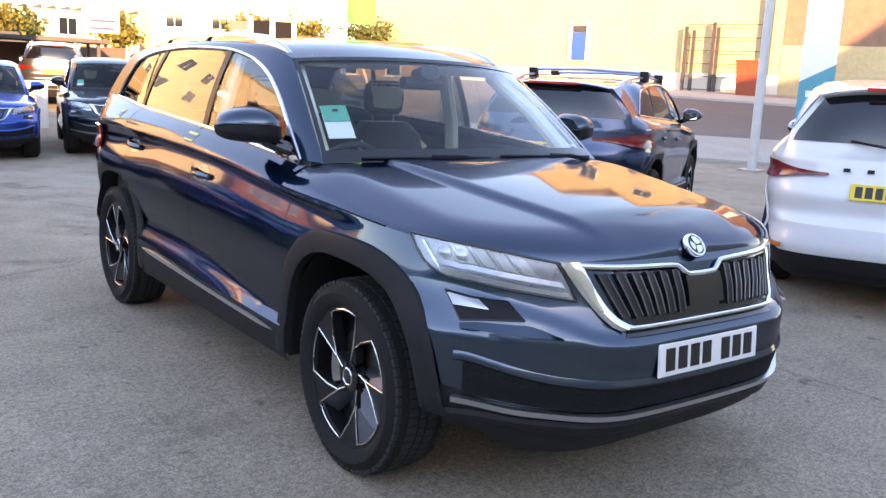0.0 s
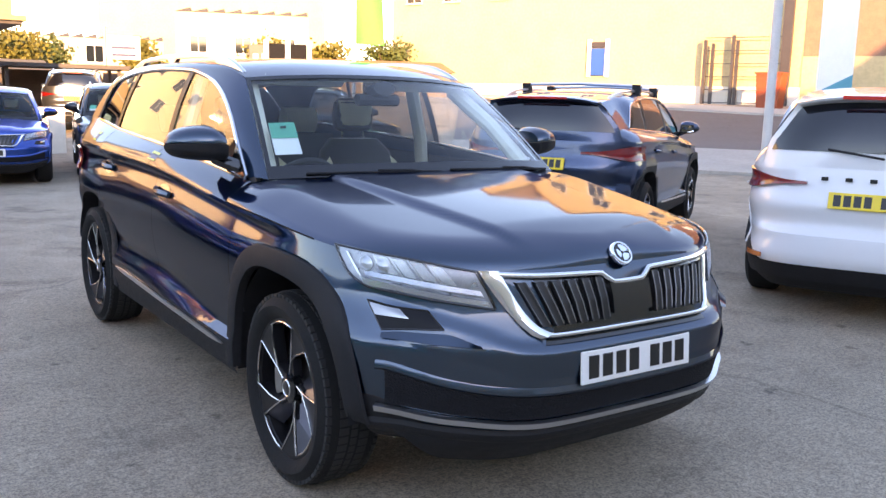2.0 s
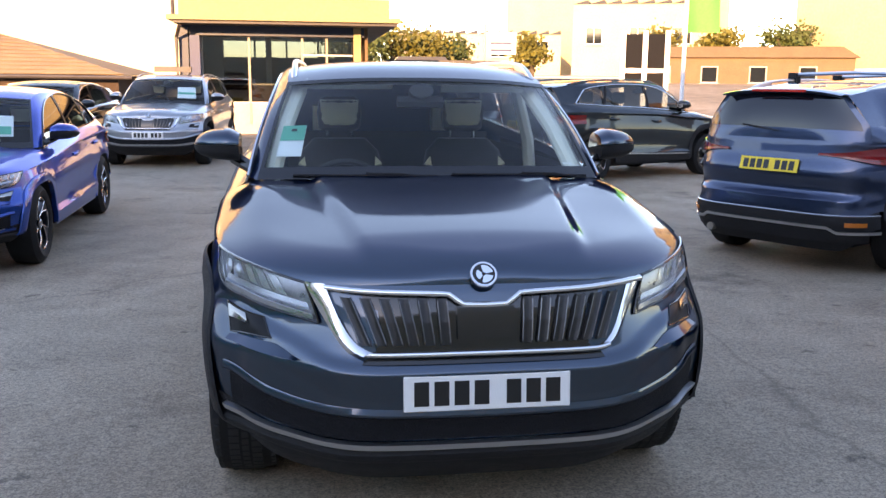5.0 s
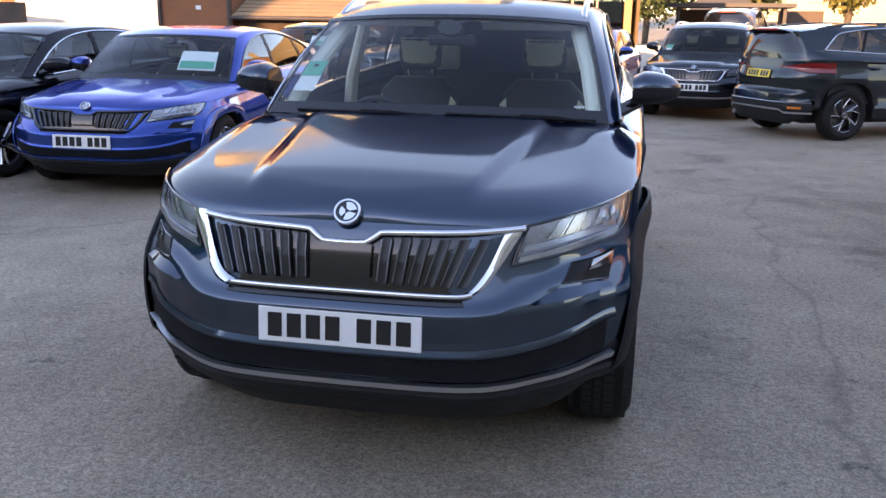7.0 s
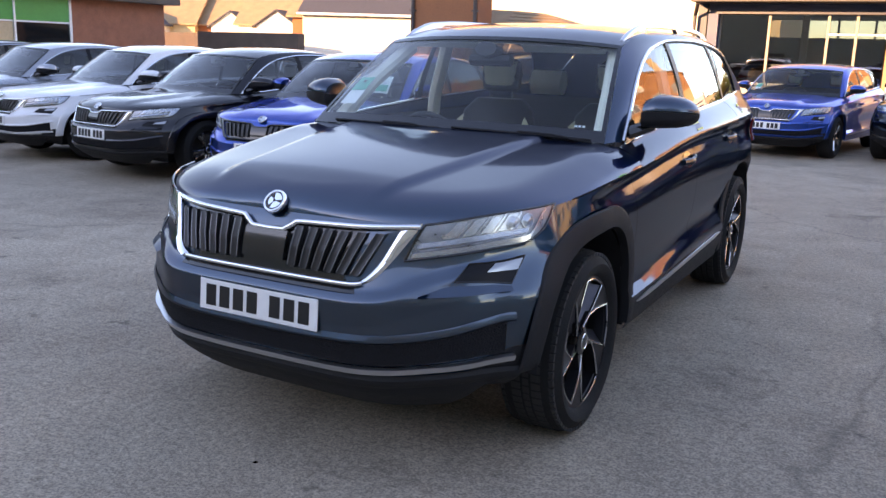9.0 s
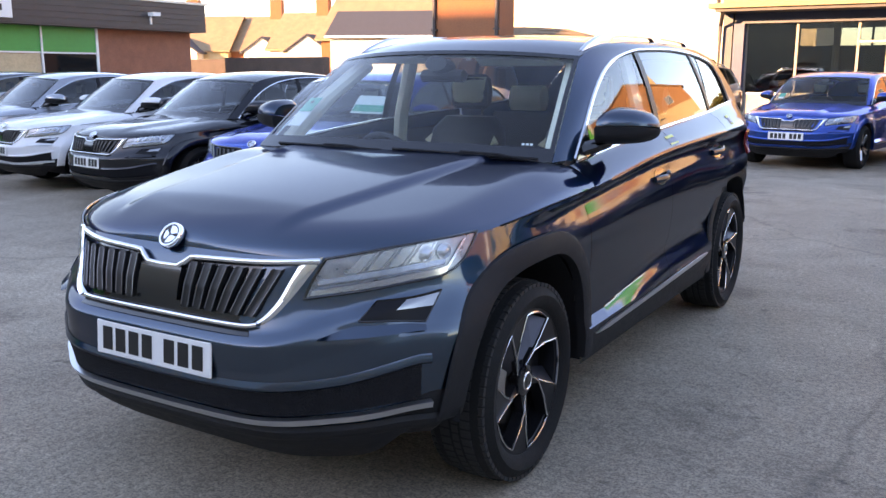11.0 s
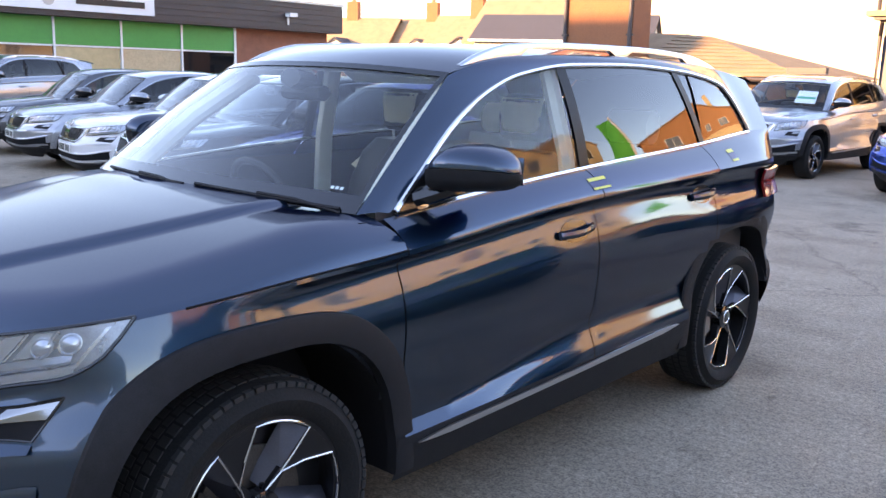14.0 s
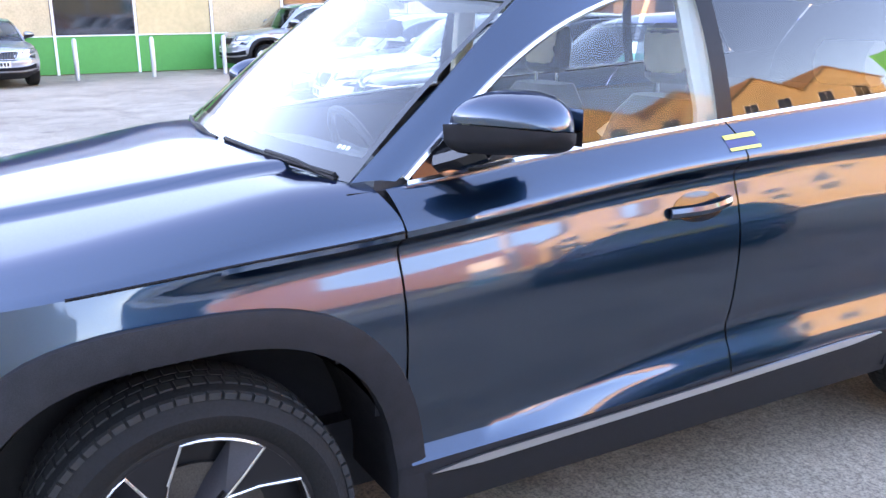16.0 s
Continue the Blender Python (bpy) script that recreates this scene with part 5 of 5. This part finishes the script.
sub("downpipe", tube([(-4.0, -.62, 2.85), (-4.0, -.62, 4.1)], .05, 8), M_DARKFASCIA, show, smooth=True)
edges_ = [-3.38, -2.14, -.72, -.06, .64]
for x0, x1 in zip(edges_[:-1], edges_[1:]):
    sub("pane", box(x0 + .03, x1 - .03, .0, .012, .62, 2.34), M_SHOWGLASS, show).visible_shadow = False
    sub("mullion", box(x0 - .03, x0 + .03, -.03, .05, .02, 2.356), M_STEELGREY, show)
    sub("lower_panel", box(x0 + .03, x1 - .03, -.01, .03, .02, .57), M_KERB, show)
sub("transom", box(-3.38, .64, -.02, .04, .575, .615), M_STEEL, show)
sub("transom", box(-.72, .64, -.025, .045, 1.86, 1.90), M_STEEL, show)
# the rear wall stops below a strip of clear glazing
sub("back_wall", box(-3.7, 1.0, 8.9, 9.1, .02, 2.02), M_TANWALL, show)
for x0 in span(-3.7, .9, 5):
    sub("rear_mullion", box(x0, x0 + .07, 8.94, 9.02, 2.02, 2.616), M_STEEL, show)
sub("side_wall", box(.98, 1.06, .02, 9, .02, 2.616), M_TANWALL, show)
sub("side_wall", box(-3.72, -3.66, .25, 9, .02, 2.616), M_TANWALL, show)
sub("inner_column", box(-1.9, -1.72, 4.2, 4.4, .02, 2.616), M_WHITE, show)
desk = sub("reception_desk", box(-3.0, -1.6, 2.4, 3.1, .02, 1.05), M_DARKBRICK, show)
sub("desk_top", box(-3.06, -1.54, 2.34, 3.16, 1.054, 1.10), M_WHITE, desk)


def along(b, r):
    return (-2.45 + r * math.sin(radians(b)), -1.74 + r * math.cos(radians(b)))


# sunlit row on the far side of the road, north-east
fx, fy = along(30, 58)
ex, ey = along(72, 44)
f_len = math.hypot(ex - fx, ey - fy)
f_turn = math.degrees(math.atan2(ey - fy, ex - fx))


def on_front(b):
    """How far along the row the bearing b meets it, and at what range."""
    d = (math.sin(radians(b)), math.cos(radians(b)))
    ux, uy = (ex - fx) / f_len, (ey - fy) / f_len
    ox, oy = fx + 2.45, fy + 1.74
    det = d[0] * -uy - d[1] * -ux
    r = (ox * -uy - oy * -ux) / det
    s = (d[0] * oy - d[1] * ox) / det
    return s, r


def up_at(r, el):
    return 1.44 + r * math.tan(radians(el)) - 1.5


row = thing("shop_row", "long sunlit cream rendered building across the road", "building", fx, fy, 1.5, f_turn)
s_b, r_b = on_front(56.5)
sub("wall", box(2, s_b, 0, 9, -1.5, 10.5), M_RENDER, row)
for k in range(4):
    gx = 2 + (s_b - 2) * (k + .5) / 4
    gw = (s_b - 2) / 8
    sub("gable", prism([(gx - gw, 10.5), (gx + gw, 10.5), (gx, 14.5)], 0, 9), M_RENDER, row)
    for sg in (1, -1):
        sub("roof", prism([(gx, 14.7), (gx + sg * (gw + .1), 10.6), (gx + sg * (gw + .1), 10.45), (gx, 14.5)], -.3, 9.2), M_TANROOF, row)
    for wz in (5.6, 8.3):
        for dx in (-gw * .45, gw * .45):
            window(row, gx + dx, wz, 1.2, 1.7, -.01, 1)
sub("brick_end", box(s_b + .004, f_len + 8, -.02, 9, up_at(r_b, 3.0), 12.5), M_PALEBRICK, row, "faded pink brick gable end")
sub("brick_base", box(s_b + .004, f_len + 8, -.05, 9, -1.5, up_at(r_b, 3.0) - .004), M_RENDER, row)
sub("plinth", box(2, s_b, -.12, -.004, -1.5, .9), M_WHITEWALL, row)
s0, r0 = on_front(44.55)
sub("door", box(s0 - .42, s0 + .42, -.10, -.004, up_at(r0, 1.7), up_at(r0, 3.35)), M_DOORBLUE, row, "bright blue painted door")
sub("door_frame", join(box(s0 - .62, s0 - .425, -.14, -.004, up_at(r0, 1.6), up_at(r0, 3.9)), box(s0 + .425, s0 + .62, -.14, -.004, up_at(r0, 1.6), up_at(r0, 3.9))), M_WHITE, row)
sub("door_light", box(s0 - .42, s0 + .42, -.09, -.004, up_at(r0, 3.4), up_at(r0, 3.75)), M_DARKFASCIA, row)
for gb_, gh in ((51.1, 3.9), (51.55, 3.7), (52.7, 4.2), (52.95, 3.9)):
    s1, r1 = on_front(gb_)
    sub("gate_post", box(s1 - .07, s1 + .07, -.45, -.30, -1, up_at(r1, gh)), M_DARKFASCIA, row)
s1, r1 = on_front(51.1)
s2 = on_front(55.4)[0]
for k in range(6):
    sub("gate_rail", box(s1, s2, -.40, -.36, .1 + k * .62, .14 + k * .62), M_DARKFASCIA, row)
s1, r1 = on_front(55.6)
sub("drain_pipe", box(s1 - .22, s1 + .22, -.25, -.01, -1, 8.1), M_DARKFASCIA, row)

s1, r1 = on_front(54.9)
ox_, oy_ = along(54.9, r1 - 3)
ob_ = thing("skip_bin", "orange metal bin standing before the far wall", "bin", ox_, oy_, rise(ox_, oy_), f_turn)
sub("body", prism([(-.45, 0), (.45, 0), (.55, 1.5), (-.55, 1.5)], -.5, .5), M_ORANGE, ob_)
sub("rim", join(box(-.6, .6, -.55, -.45, 1.5, 1.58), box(-.6, .6, .45, .55, 1.5, 1.58), box(-.6, -.5, -.45, .45, 1.5, 1.58), box(.5, .6, -.45, .45, 1.5, 1.58)), M_ORANGE, ob_)

tx, ty = along(58.6, 27)
tot = thing("totem_sign", "tall white totem sign with a teal foot", "sign", tx, ty, rise(tx, ty), -58.6)
sub("panel", box(-.45, .45, -.12, .12, .0, 6.2), M_WHITE, tot)
sub("teal_panel", prism([(-.45, .25), (.45, .25), (.45, 1.95), (-.45, 1.45)], -.135, -.122), M_TEAL, tot)
sub("sign_bar", box(-.25, .25, -.15, -.137, 1.05, 1.22), M_WHITE, tot)
sub("sign_bar", box(-.2, .2, -.15, -.137, .88, .94), M_WHITE, tot)

px_, py_ = 12.4, 8.45
pole = thing("lamp_post", "white painted steel lamp post at the forecourt edge", "lamp post", px_, py_, rise(px_, py_))
sub("pole", tube([(0, 0, -.05), (0, 0, 1.2), (0, 0, 1.25), (0, 0, 8.0)], .085, 14), M_POST, pole, smooth=True)
sub("base_plate", box(-.2, .2, -.2, .2, -.03, .03), M_STEEL, pole)
sub("arm", tube([(0, 0, 7.9), (-.6, -.4, 8.1)], .05, 8), M_WHITE, pole, smooth=True)
sub("lamp_head", box(-1.0, -.55, -.55, -.3, 8.03, 8.15), M_STEEL, pole)

# kerb and pavement across the road
P = []
for b_ in span(14, 74, 40):
    rr0 = on_front(max(b_, 24))[1] - 7.5 if b_ > 24 else on_front(24)[1] - 7.5
    a = along(b_, rr0)
    c = along(b_, rr0 + 2.6)
    P.append([(a[0], a[1], rise(*a) - .2), (a[0], a[1], rise(*a) + .12), (c[0], c[1], rise(*c) + .14), (c[0], c[1], rise(*c) - .2)])
pav = mesh_part("pavement", *grid(P), M_KERB, smooth=False)
tagged(pav, "pale concrete pavement across the road", "pavement", kind="structure")

# the road before it, darker than the lot, and the footway on the near side
def strip(name, r_of, label, material, lift, kerb):
    P = []
    for b_ in span(36, 78, 34):
        r0_, r1_ = r_of(b_)
        pts = [along(b_, r) for r in span(r0_, r1_, 12)]
        row_ = [(x, y, rise(x, y) + lift) for x, y in pts]
        P.append([(*pts[0], row_[0][2] - kerb)] + row_ + [(*pts[-1], row_[-1][2] - kerb)])
    ob = mesh_part(name, *grid(P), material, smooth=False)
    return tagged(ob, label, name, kind="structure")


strip("road", lambda b_: (23.2, on_front(b_)[1] - 7.5), "dark asphalt road beyond the lot", M_ROAD, .03, .1)
strip("pavement", lambda b_: (19.0, 23.0), "pale worn footway along the edge of the lot", M_FOOTWAY, .07, .15)

# flag, notice frame, far low buildings, brown sign
fl = thing("feather_flag", "tall green advertising flag on a white pole", "flag", 6.55, 13.95, rise(6.55, 13.95))
sub("pole", tube([(0, 0, -.02), (0, 0, 5.2)], .04, 10), M_WHITE, fl, smooth=True)
P = [[(.05 + .62 * a * (1 - .12 * b), .05 * math.sin(5 * a + 4 * b), 2.45 + 2.6 * b) for a in span(0, 1, 8)] for b in span(0, 1, 14)]
sub("cloth", thick(grid(P), .004), M_FLAG, fl, smooth=True)
sub("base", box(-.3, .3, -.3, .3, -.02, .05), M_DARKFASCIA, fl)

nx, ny = 9.0, 22.4
nf = thing("notice_frame", "white framed notice stand with dark panels", "notice board", nx, ny, rise(nx, ny), -20)
for k in (-.62, 0, .62):
    sub("frame_post", box(k - .07, k + .07, -.07, .07, -.05, 2.6), M_WHITE, nf)
for k in (-.31, .31):
    for z_ in (.45, 1.55):
        sub("panel", box(k - .235, k + .235, -.03, .03, z_, z_ + .95), M_MESH, nf)
sub("rail", box(-.69, .69, -.075, .075, 1.42, 1.53), M_WHITE, nf)

ax_, ay_ = 18.2, 38.5
low = thing("low_terrace", "low red brick terrace with arched openings in sun", "building", ax_, ay_, 1.0, -24)
sub("wall", box(-3.2, 6.6, 0, 7, -.6, 1.75), M_TANWALL, low)
sub("roof", prism([(-3.4, 1.75), (6.8, 1.75), (6.0, 2.25), (-2.6, 2.25)], -.2, 7.2), M_BROWNROOF, low)
for k in range(4):
    window(low, -2.0 + k * 2.2, .55, .8, .8, -.01, 0, M_KERB)


def white_works(x, y, z, turn, w, h, d, teeth):
    t = thing("works_building", "long white sunlit works building with a toothed roof edge", "building", x, y, z, turn)
    sub("wall", box(-w / 2, w / 2, 0, d, -1, h), M_WORKS, t)
    for k in range(teeth):
        x0 = -w / 2 + w * k / teeth
        sub("roof_tooth", prism([(x0, h), (x0 + w / teeth * .98, h), (x0 + w / teeth * .9, h + .28)], -.1, d), M_SLATE, t)
    for k in range(int(w // 3)):
        window(t, -w / 2 + 1.5 + 3 * k, h * .45, 1.2, 1.2, -.01, 1)
    return t


white_works(11.5, 62, 1.9, -8, 12, 3.0, 8, 14)
white_works(22, 58, 1.9, -22, 9, 5.0, 8, 8)
sh = thing("slate_shed", "small dark slate roofed shed far back", "shed", 5.2, 44, 1.5, -5)
sub("wall", box(-1.4, 1.4, 0, 3, -.6, .6), M_DARKBRICK, sh)
sub("roof", prism([(-1.7, .6), (1.7, .6), (1.2, 1.25), (-1.2, 1.25)], -.3, 3.3), M_SLATE, sh)

bs = thing("road_sign", "brown and white direction board on a post", "sign", 6.5, 30.5, rise(6.5, 30.5), -10)
sub("post", tube([(-.6, 0, -.05), (-.6, 0, 3.0)], .05, 8), M_STEEL, bs, smooth=True)
sub("board", box(-.72, .72, -.09, -.055, .95, 1.42), M_DARKBRICK, bs, "brown board")
sub("board", box(-.55, .55, -.09, -.055, 1.9, 2.7), M_WHITE, bs, "white board")
for z_ in (2.0, 2.25):
    sub("sign_bar", box(-.4, .4, -.10, -.092, z_, z_ + .09), M_BLUEPOST, bs)

db = thing("dark_board", "dark framed notice board with white cards on posts", "notice board", 12.9, 32.8, rise(12.9, 32.8), -22)
for k in (-.6, .6):
    sub("post", box(k - .05, k + .05, -.05, .05, -.1, 1.9), M_DARKFASCIA, db)
sub("board", box(-.75, .75, -.08, .08, 1.55, 2.35), M_DARKFASCIA, db)
for k in (-.5, -.15, .2, .52):
    sub("card", box(k - .10, k + .10, -.095, -.082, 1.75, 1.98), M_PAPER, db)

block("barrier_block", "low white rendered block between parked cars", "low wall", box(.95, 1.95, 18.2, 18.8, 0, 1.05), M_WHITEWALL)

cn = thing("cycle_shelter", "dark framed open shelter beyond the parked cars", "shelter", 3.9, 27.5, rise(3.9, 27.5), -6)
for k in (-1.6, 1.6):
    for d in (0, 2):
        sub("post", box(k - .05, k + .05, d - .05, d + .05, -.05, 1.75), M_DARKFASCIA, cn)
sub("roof", box(-1.9, 1.9, -.3, 2.3, 1.75, 1.87), M_DARKFASCIA, cn)
sub("back", box(-1.6, 0, 1.96, 2.04, .5, 1.7), M_DARKBRICK, cn)


def tree(x, y, h, spread, seed, leaf, label):
    """A tapered trunk, limbs and a crown of many small leaf clumps."""
    rnd = random.Random(seed)
    z = rise(x, y)
    t = thing("tree", label, "tree", x, y, z, group="trees by the road")
    limbs = [tube([(0, 0, -.1), (.05, .02, h * .25), (.02, .06, h * .45)], .16, 8)]
    tips = []
    for k in range(9):
        a = rnd.uniform(0, 6.28)
        r = spread * rnd.uniform(.4, .8)
        z1 = h * rnd.uniform(.5, .92)
        p = (r * math.cos(a), r * math.sin(a), z1)
        limbs.append(tube([(.02, .05, h * .35), (p[0] * .5, p[1] * .5, (h * .38 + z1) / 2), p], .05, 6))
        tips.append(p)
    sub("trunk", join(*limbs), M_BARK, t, smooth=True)
    vs, fs = [], []
    for p in tips + [(0, 0, h * .8)]:
        for _ in range(150):
            q = Vector((rnd.gauss(0, .34), rnd.gauss(0, .34), rnd.gauss(0, .26))) * spread * .9 + Vector(p)
            s = rnd.uniform(.05, .13)
            n = Vector((rnd.uniform(-1, 1), rnd.uniform(-1, 1), rnd.uniform(-.6, 1))).normalized()
            u = n.orthogonal().normalized() * s
            w = n.cross(u)
            o = len(vs)
            vs += [tuple(q + u), tuple(q + w), tuple(q - u), tuple(q - w * 1.2)]
            fs.append((o, o + 1, o + 2, o + 3))
    sub("crown", (vs, fs), leaf, t)
    return t


for i, (x_, y_, h_, s_) in enumerate(((1.6, 44, 3.2, 1.5), (3.4, 46, 3.6, 1.7), (5.6, 47, 3.0, 1.4), (7.6, 50, 2.4, 1.3), (19, 47, 2.7, 1.2), (22.5, 46, 2.8, 1.2), (26, 45, 2.8, 1.3), (10.5, 42, 2.2, .9))):
    tree(x_, y_, h_, s_, 11 + i, M_LEAF if i % 3 else M_HEDGE, "autumn tree with yellow-green leaves beyond the lot")

# ---- cars ----
hero_add, hero_screen = build_car("suv_car", "dark blue-grey metallic family suv with black wheel arches", M_BODY, detail=True)[1:]

P_BLUE = paint("bright_blue_paint", (0.002, 0.062, 0.31), 0.75)
P_BLACK = paint("black_paint", (0.012, 0.012, 0.016), 0.5)
P_WHITE = paint("white_car_paint", (0.72, 0.73, 0.74), 0.0)
P_SILVER = paint("silver_paint", (0.36, 0.38, 0.41), 0.75)
P_GREY = paint("grey_paint", (0.12, 0.125, 0.135), 0.8)
P_DARK = paint("dark_grey_paint", (0.025, 0.034, 0.042), 0.85)
P_STEEL = paint("steel_blue_paint", (0.04, 0.065, 0.12), 0.85)


def park(car, x, y, phi):
    car.matrix_world = Matrix.Translation((x, y, rise(x - 2 * math.sin(radians(phi)), y + 2 * math.cos(radians(phi))))) @ Matrix.Rotation(radians(phi), 4, "Z")


SEDAN = dict(L=4.69, W=.90, H=1.46, wb=2.69, fo=.90, belt=.84, fast=.30, tyre=.33, cladding=False, rails="", style="plain")
SUVS = dict(L=4.38, W=.90, H=1.60, wb=2.64, fo=.88, belt=.97, fast=.05, tyre=.345)
CARS = [
    ("hatchback_car", "bright blue liftback with a sales card in its windscreen", P_BLUE, dict(SEDAN, L=4.86, W=.93, H=1.47, wb=2.84, fo=.93, style="cut", chrome=False), -3.60, 4.18, 2.5),
    ("hatchback_car", "black estate car parked nose out in the row", P_BLACK, dict(SEDAN, H=1.47), -5.95, 4.25, -9),
    ("hatchback_car", "white hatchback parked nose out in the row", P_WHITE, SEDAN, -8.15, 4.65, -12),
    ("hatchback_car", "silver grey hatchback parked nose out in the row", P_SILVER, SEDAN, -10.6, 5.0, -12),
    ("hatchback_car", "dark grey hatchback at the far end of the row", P_GREY, SEDAN, -13.1, 5.4, -12),
    ("suv_car", "silver compact suv with a sales card in its windscreen", P_SILVER, dict(SUVS, H=1.64), -3.27, 13.15, -4),
    ("hatchback_car", "bright blue hatchback facing out beside the showroom", P_BLUE, dict(SEDAN, L=4.36, H=1.49, fast=.12, belt=.86), -.38, 12.2, -9),
    ("suv_car", "dark grey compact suv facing out", P_DARK, dict(SUVS, belt=.92), 1.85, 12.5, -11),
    ("suv_car", "dark green-grey suv parked with its tail out", P_DARK, dict(SUVS, rails="black"), 6.50, 12.9, 117),
    ("suv_car", "steel blue compact suv with roof bars and a yellow plate", P_STEEL, SUVS, 6.92, 6.56, 121),
    ("hatchback_car", "white hatchback seen from behind with slim red lamps", P_WHITE, dict(SEDAN, fast=.04, belt=.93, H=1.66), 7.50, 3.18, 116),
    ("suv_car", "grey off-roader with its tail to the forecourt", P_GREY, dict(SUVS, H=1.75), 4.6, 28.6, 165),
    ("suv_car", "tall silver car parked along the sales building", P_SILVER, dict(SUVS, H=1.7), -20.1, 6.75, 3),
    ("hatchback_car", "silver hatchback beside the sales building", P_SILVER, SEDAN, -17.6, 1.5, 95),
    ("hatchback_car", "dark hatchback with a sales card facing out by the shed", P_DARK, dict(SEDAN, H=1.50, fast=.15), -5.65, 13.4, -4),
]
made_cars = []
for cname, clabel, cpaint, spec, cx, cy, cphi in CARS:
    c, c_add, c_screen = build_car(cname, clabel, cpaint, **spec)
    park(c, cx, cy, cphi)
    made_cars.append((c, c_add, c_screen))

# ---- small things on the cars ----
M_YELLOW = mat("yellow_sticker", (0.75, 0.70, 0.10), 0.4, vary=0.08)
M_NAVY = mat("navy_sticker", (0.02, 0.03, 0.12), 0.4)


def screen_card(add, screen, t0, t1, a0, a1, top, name="windscreen_card"):
    """A card behind the windscreen: a green head over white."""
    def sheet(k0, k1, off):
        return grid([[screen(t, a, off) for a in span(a0, a1, 5)] for t in span(t0 + (t1 - t0) * k0, t0 + (t1 - t0) * k1, 4)])
    card = add(name, thick(sheet(0, 1, -.012), .002), M_PAPER, lab="white and green sales card")
    add("card_head", sheet(top, .99, -.009), M_GREENCARD, card)
    return card


hc = screen_card(hero_add, hero_screen, .215, .50, -.93, -.78, .48)
hero_add("card_mark", grid([[hero_screen(t, a, -.006) for a in span(-.87, -.835, 3)] for t in span(.435, .46, 3)]), M_INK, hc)
for sgn in (1, -1):
    for y0 in (2.405, 3.62):
        def on_shoulder(y, b, off):
            x, yy, z = shoulder(y, .16 + .42 * b, .001 + off)
            return (sgn * x, yy, z)
        w_ = .115 if y0 < 3 else .07
        st = hero_add("door_sticker", grid([[on_shoulder(y0 + w_ * a, b, 0) for a in span(0, 1, 5)] for b in span(0, 1, 4)]), M_NAVY, lab="small navy and yellow sticker")
        for b0, b1 in ((.0, .18), (.72, 1.0)):
            hero_add("sticker_band", grid([[on_shoulder(y0 + w_ * a, b, .0015) for a in span(0, 1, 5)] for b in (b0, b1)]), M_YELLOW, st)
# wipers
for a0, a1 in ((-.80, .02), (.10, .93)):
    blade = [hero_screen(.012 + .014 * (1 - k), a0 + (a1 - a0) * k, .008) for k in span(0, 1, 12)]
    wp = hero_add("wiper", tube(blade, .006, 6), M_BLACK)
    hero_add("wiper_arm", tube([hero_screen(.0, a0 + (a1 - a0) * .98 + .02, .0), hero_screen(.02, a0 + (a1 - a0) * .75, .014), hero_screen(.025, a0 + (a1 - a0) * .5, .014)], .006, 6), M_BLACK, wp)
# washer jets and radar vent on the bonnet
for jx in (-.33, .33):
    hero_add("washer_jet", tube([(jx - .03, 1.12, 1.098), (jx + .03, 1.12, 1.098)], .009, 6, flat=.6), M_BLACK)
b_add, b_screen = made_cars[0][1:]
bc = b_add("sales_card", thick(grid([[b_screen(t, a, -.012) for a in span(.32, .80, 5)] for t in span(.22, .62, 4)]), .003), M_PAPER, lab="white sales card with a green foot")
b_add("card_foot", grid([[b_screen(t, a, -.008) for a in span(.34, .78, 5)] for t in span(.25, .40, 3)]), M_GREENCARD, bc)
b_add, b_screen = made_cars[5][1:]
bc = b_add("sales_card", thick(grid([[b_screen(t, a, -.012) for a in span(.35, .80, 5)] for t in span(.22, .66, 4)]), .003), M_PAPER, lab="white sales card in the windscreen")
b_add("card_foot", grid([[b_screen(t, a, -.008) for a in span(.37, .78, 5)] for t in span(.36, .44, 3)]), M_GREENCARD, bc)
b_add("roof_board", box(-.35, .35, 2.3, 2.42, 1.66, 1.76), M_DARKFASCIA)
b_add, b_screen = made_cars[14][1:]
bc = b_add("sales_card", thick(grid([[b_screen(t, a, -.012) for a in span(.25, .80, 5)] for t in span(.22, .62, 4)]), .003), M_PAPER, lab="white sales card in the windscreen")
b_add("card_foot", grid([[b_screen(t, a, -.008) for a in span(.28, .77, 5)] for t in span(.25, .40, 3)]), M_GREENCARD, bc)
f_add = made_cars[9][1]
for y_ in (2.25, 3.15):
    rbz = curve_at(ROOF_EDGE_Z, y_) + .085
    bar_ = f_add("roof_bar", tube([(-.66, y_, rbz), (0, y_, rbz + .02), (.66, y_, rbz)], .018, 8), M_SATIN)
    for sg in (1, -1):
        f_add("bar_foot", box(sg * .60 - .04, sg * .60 + .04, y_ - .05, y_ + .05, rbz - .10, rbz + .02), M_BLACK, bar_)
for i_ in (1, 2, 6, 7):
    screen_card(made_cars[i_][1], made_cars[i_][2], .18, .36, -.9, -.76, .3, "green_card")
w_add = made_cars[10][1]
for k in range(5):
    w_add("tail_mark", box(-.30 + .15 * k - .022, -.30 + .15 * k + .022, 4.592, 4.598, 1.035, 1.062), M_INK)
for k in range(3):
    hero_add("screen_mark", grid([[hero_screen(t, a, -.004) for a in span(.82 + .022 * k, .836 + .022 * k, 2)] for t in (.125, .142)]), M_PAPER, lab="small white screen notice")
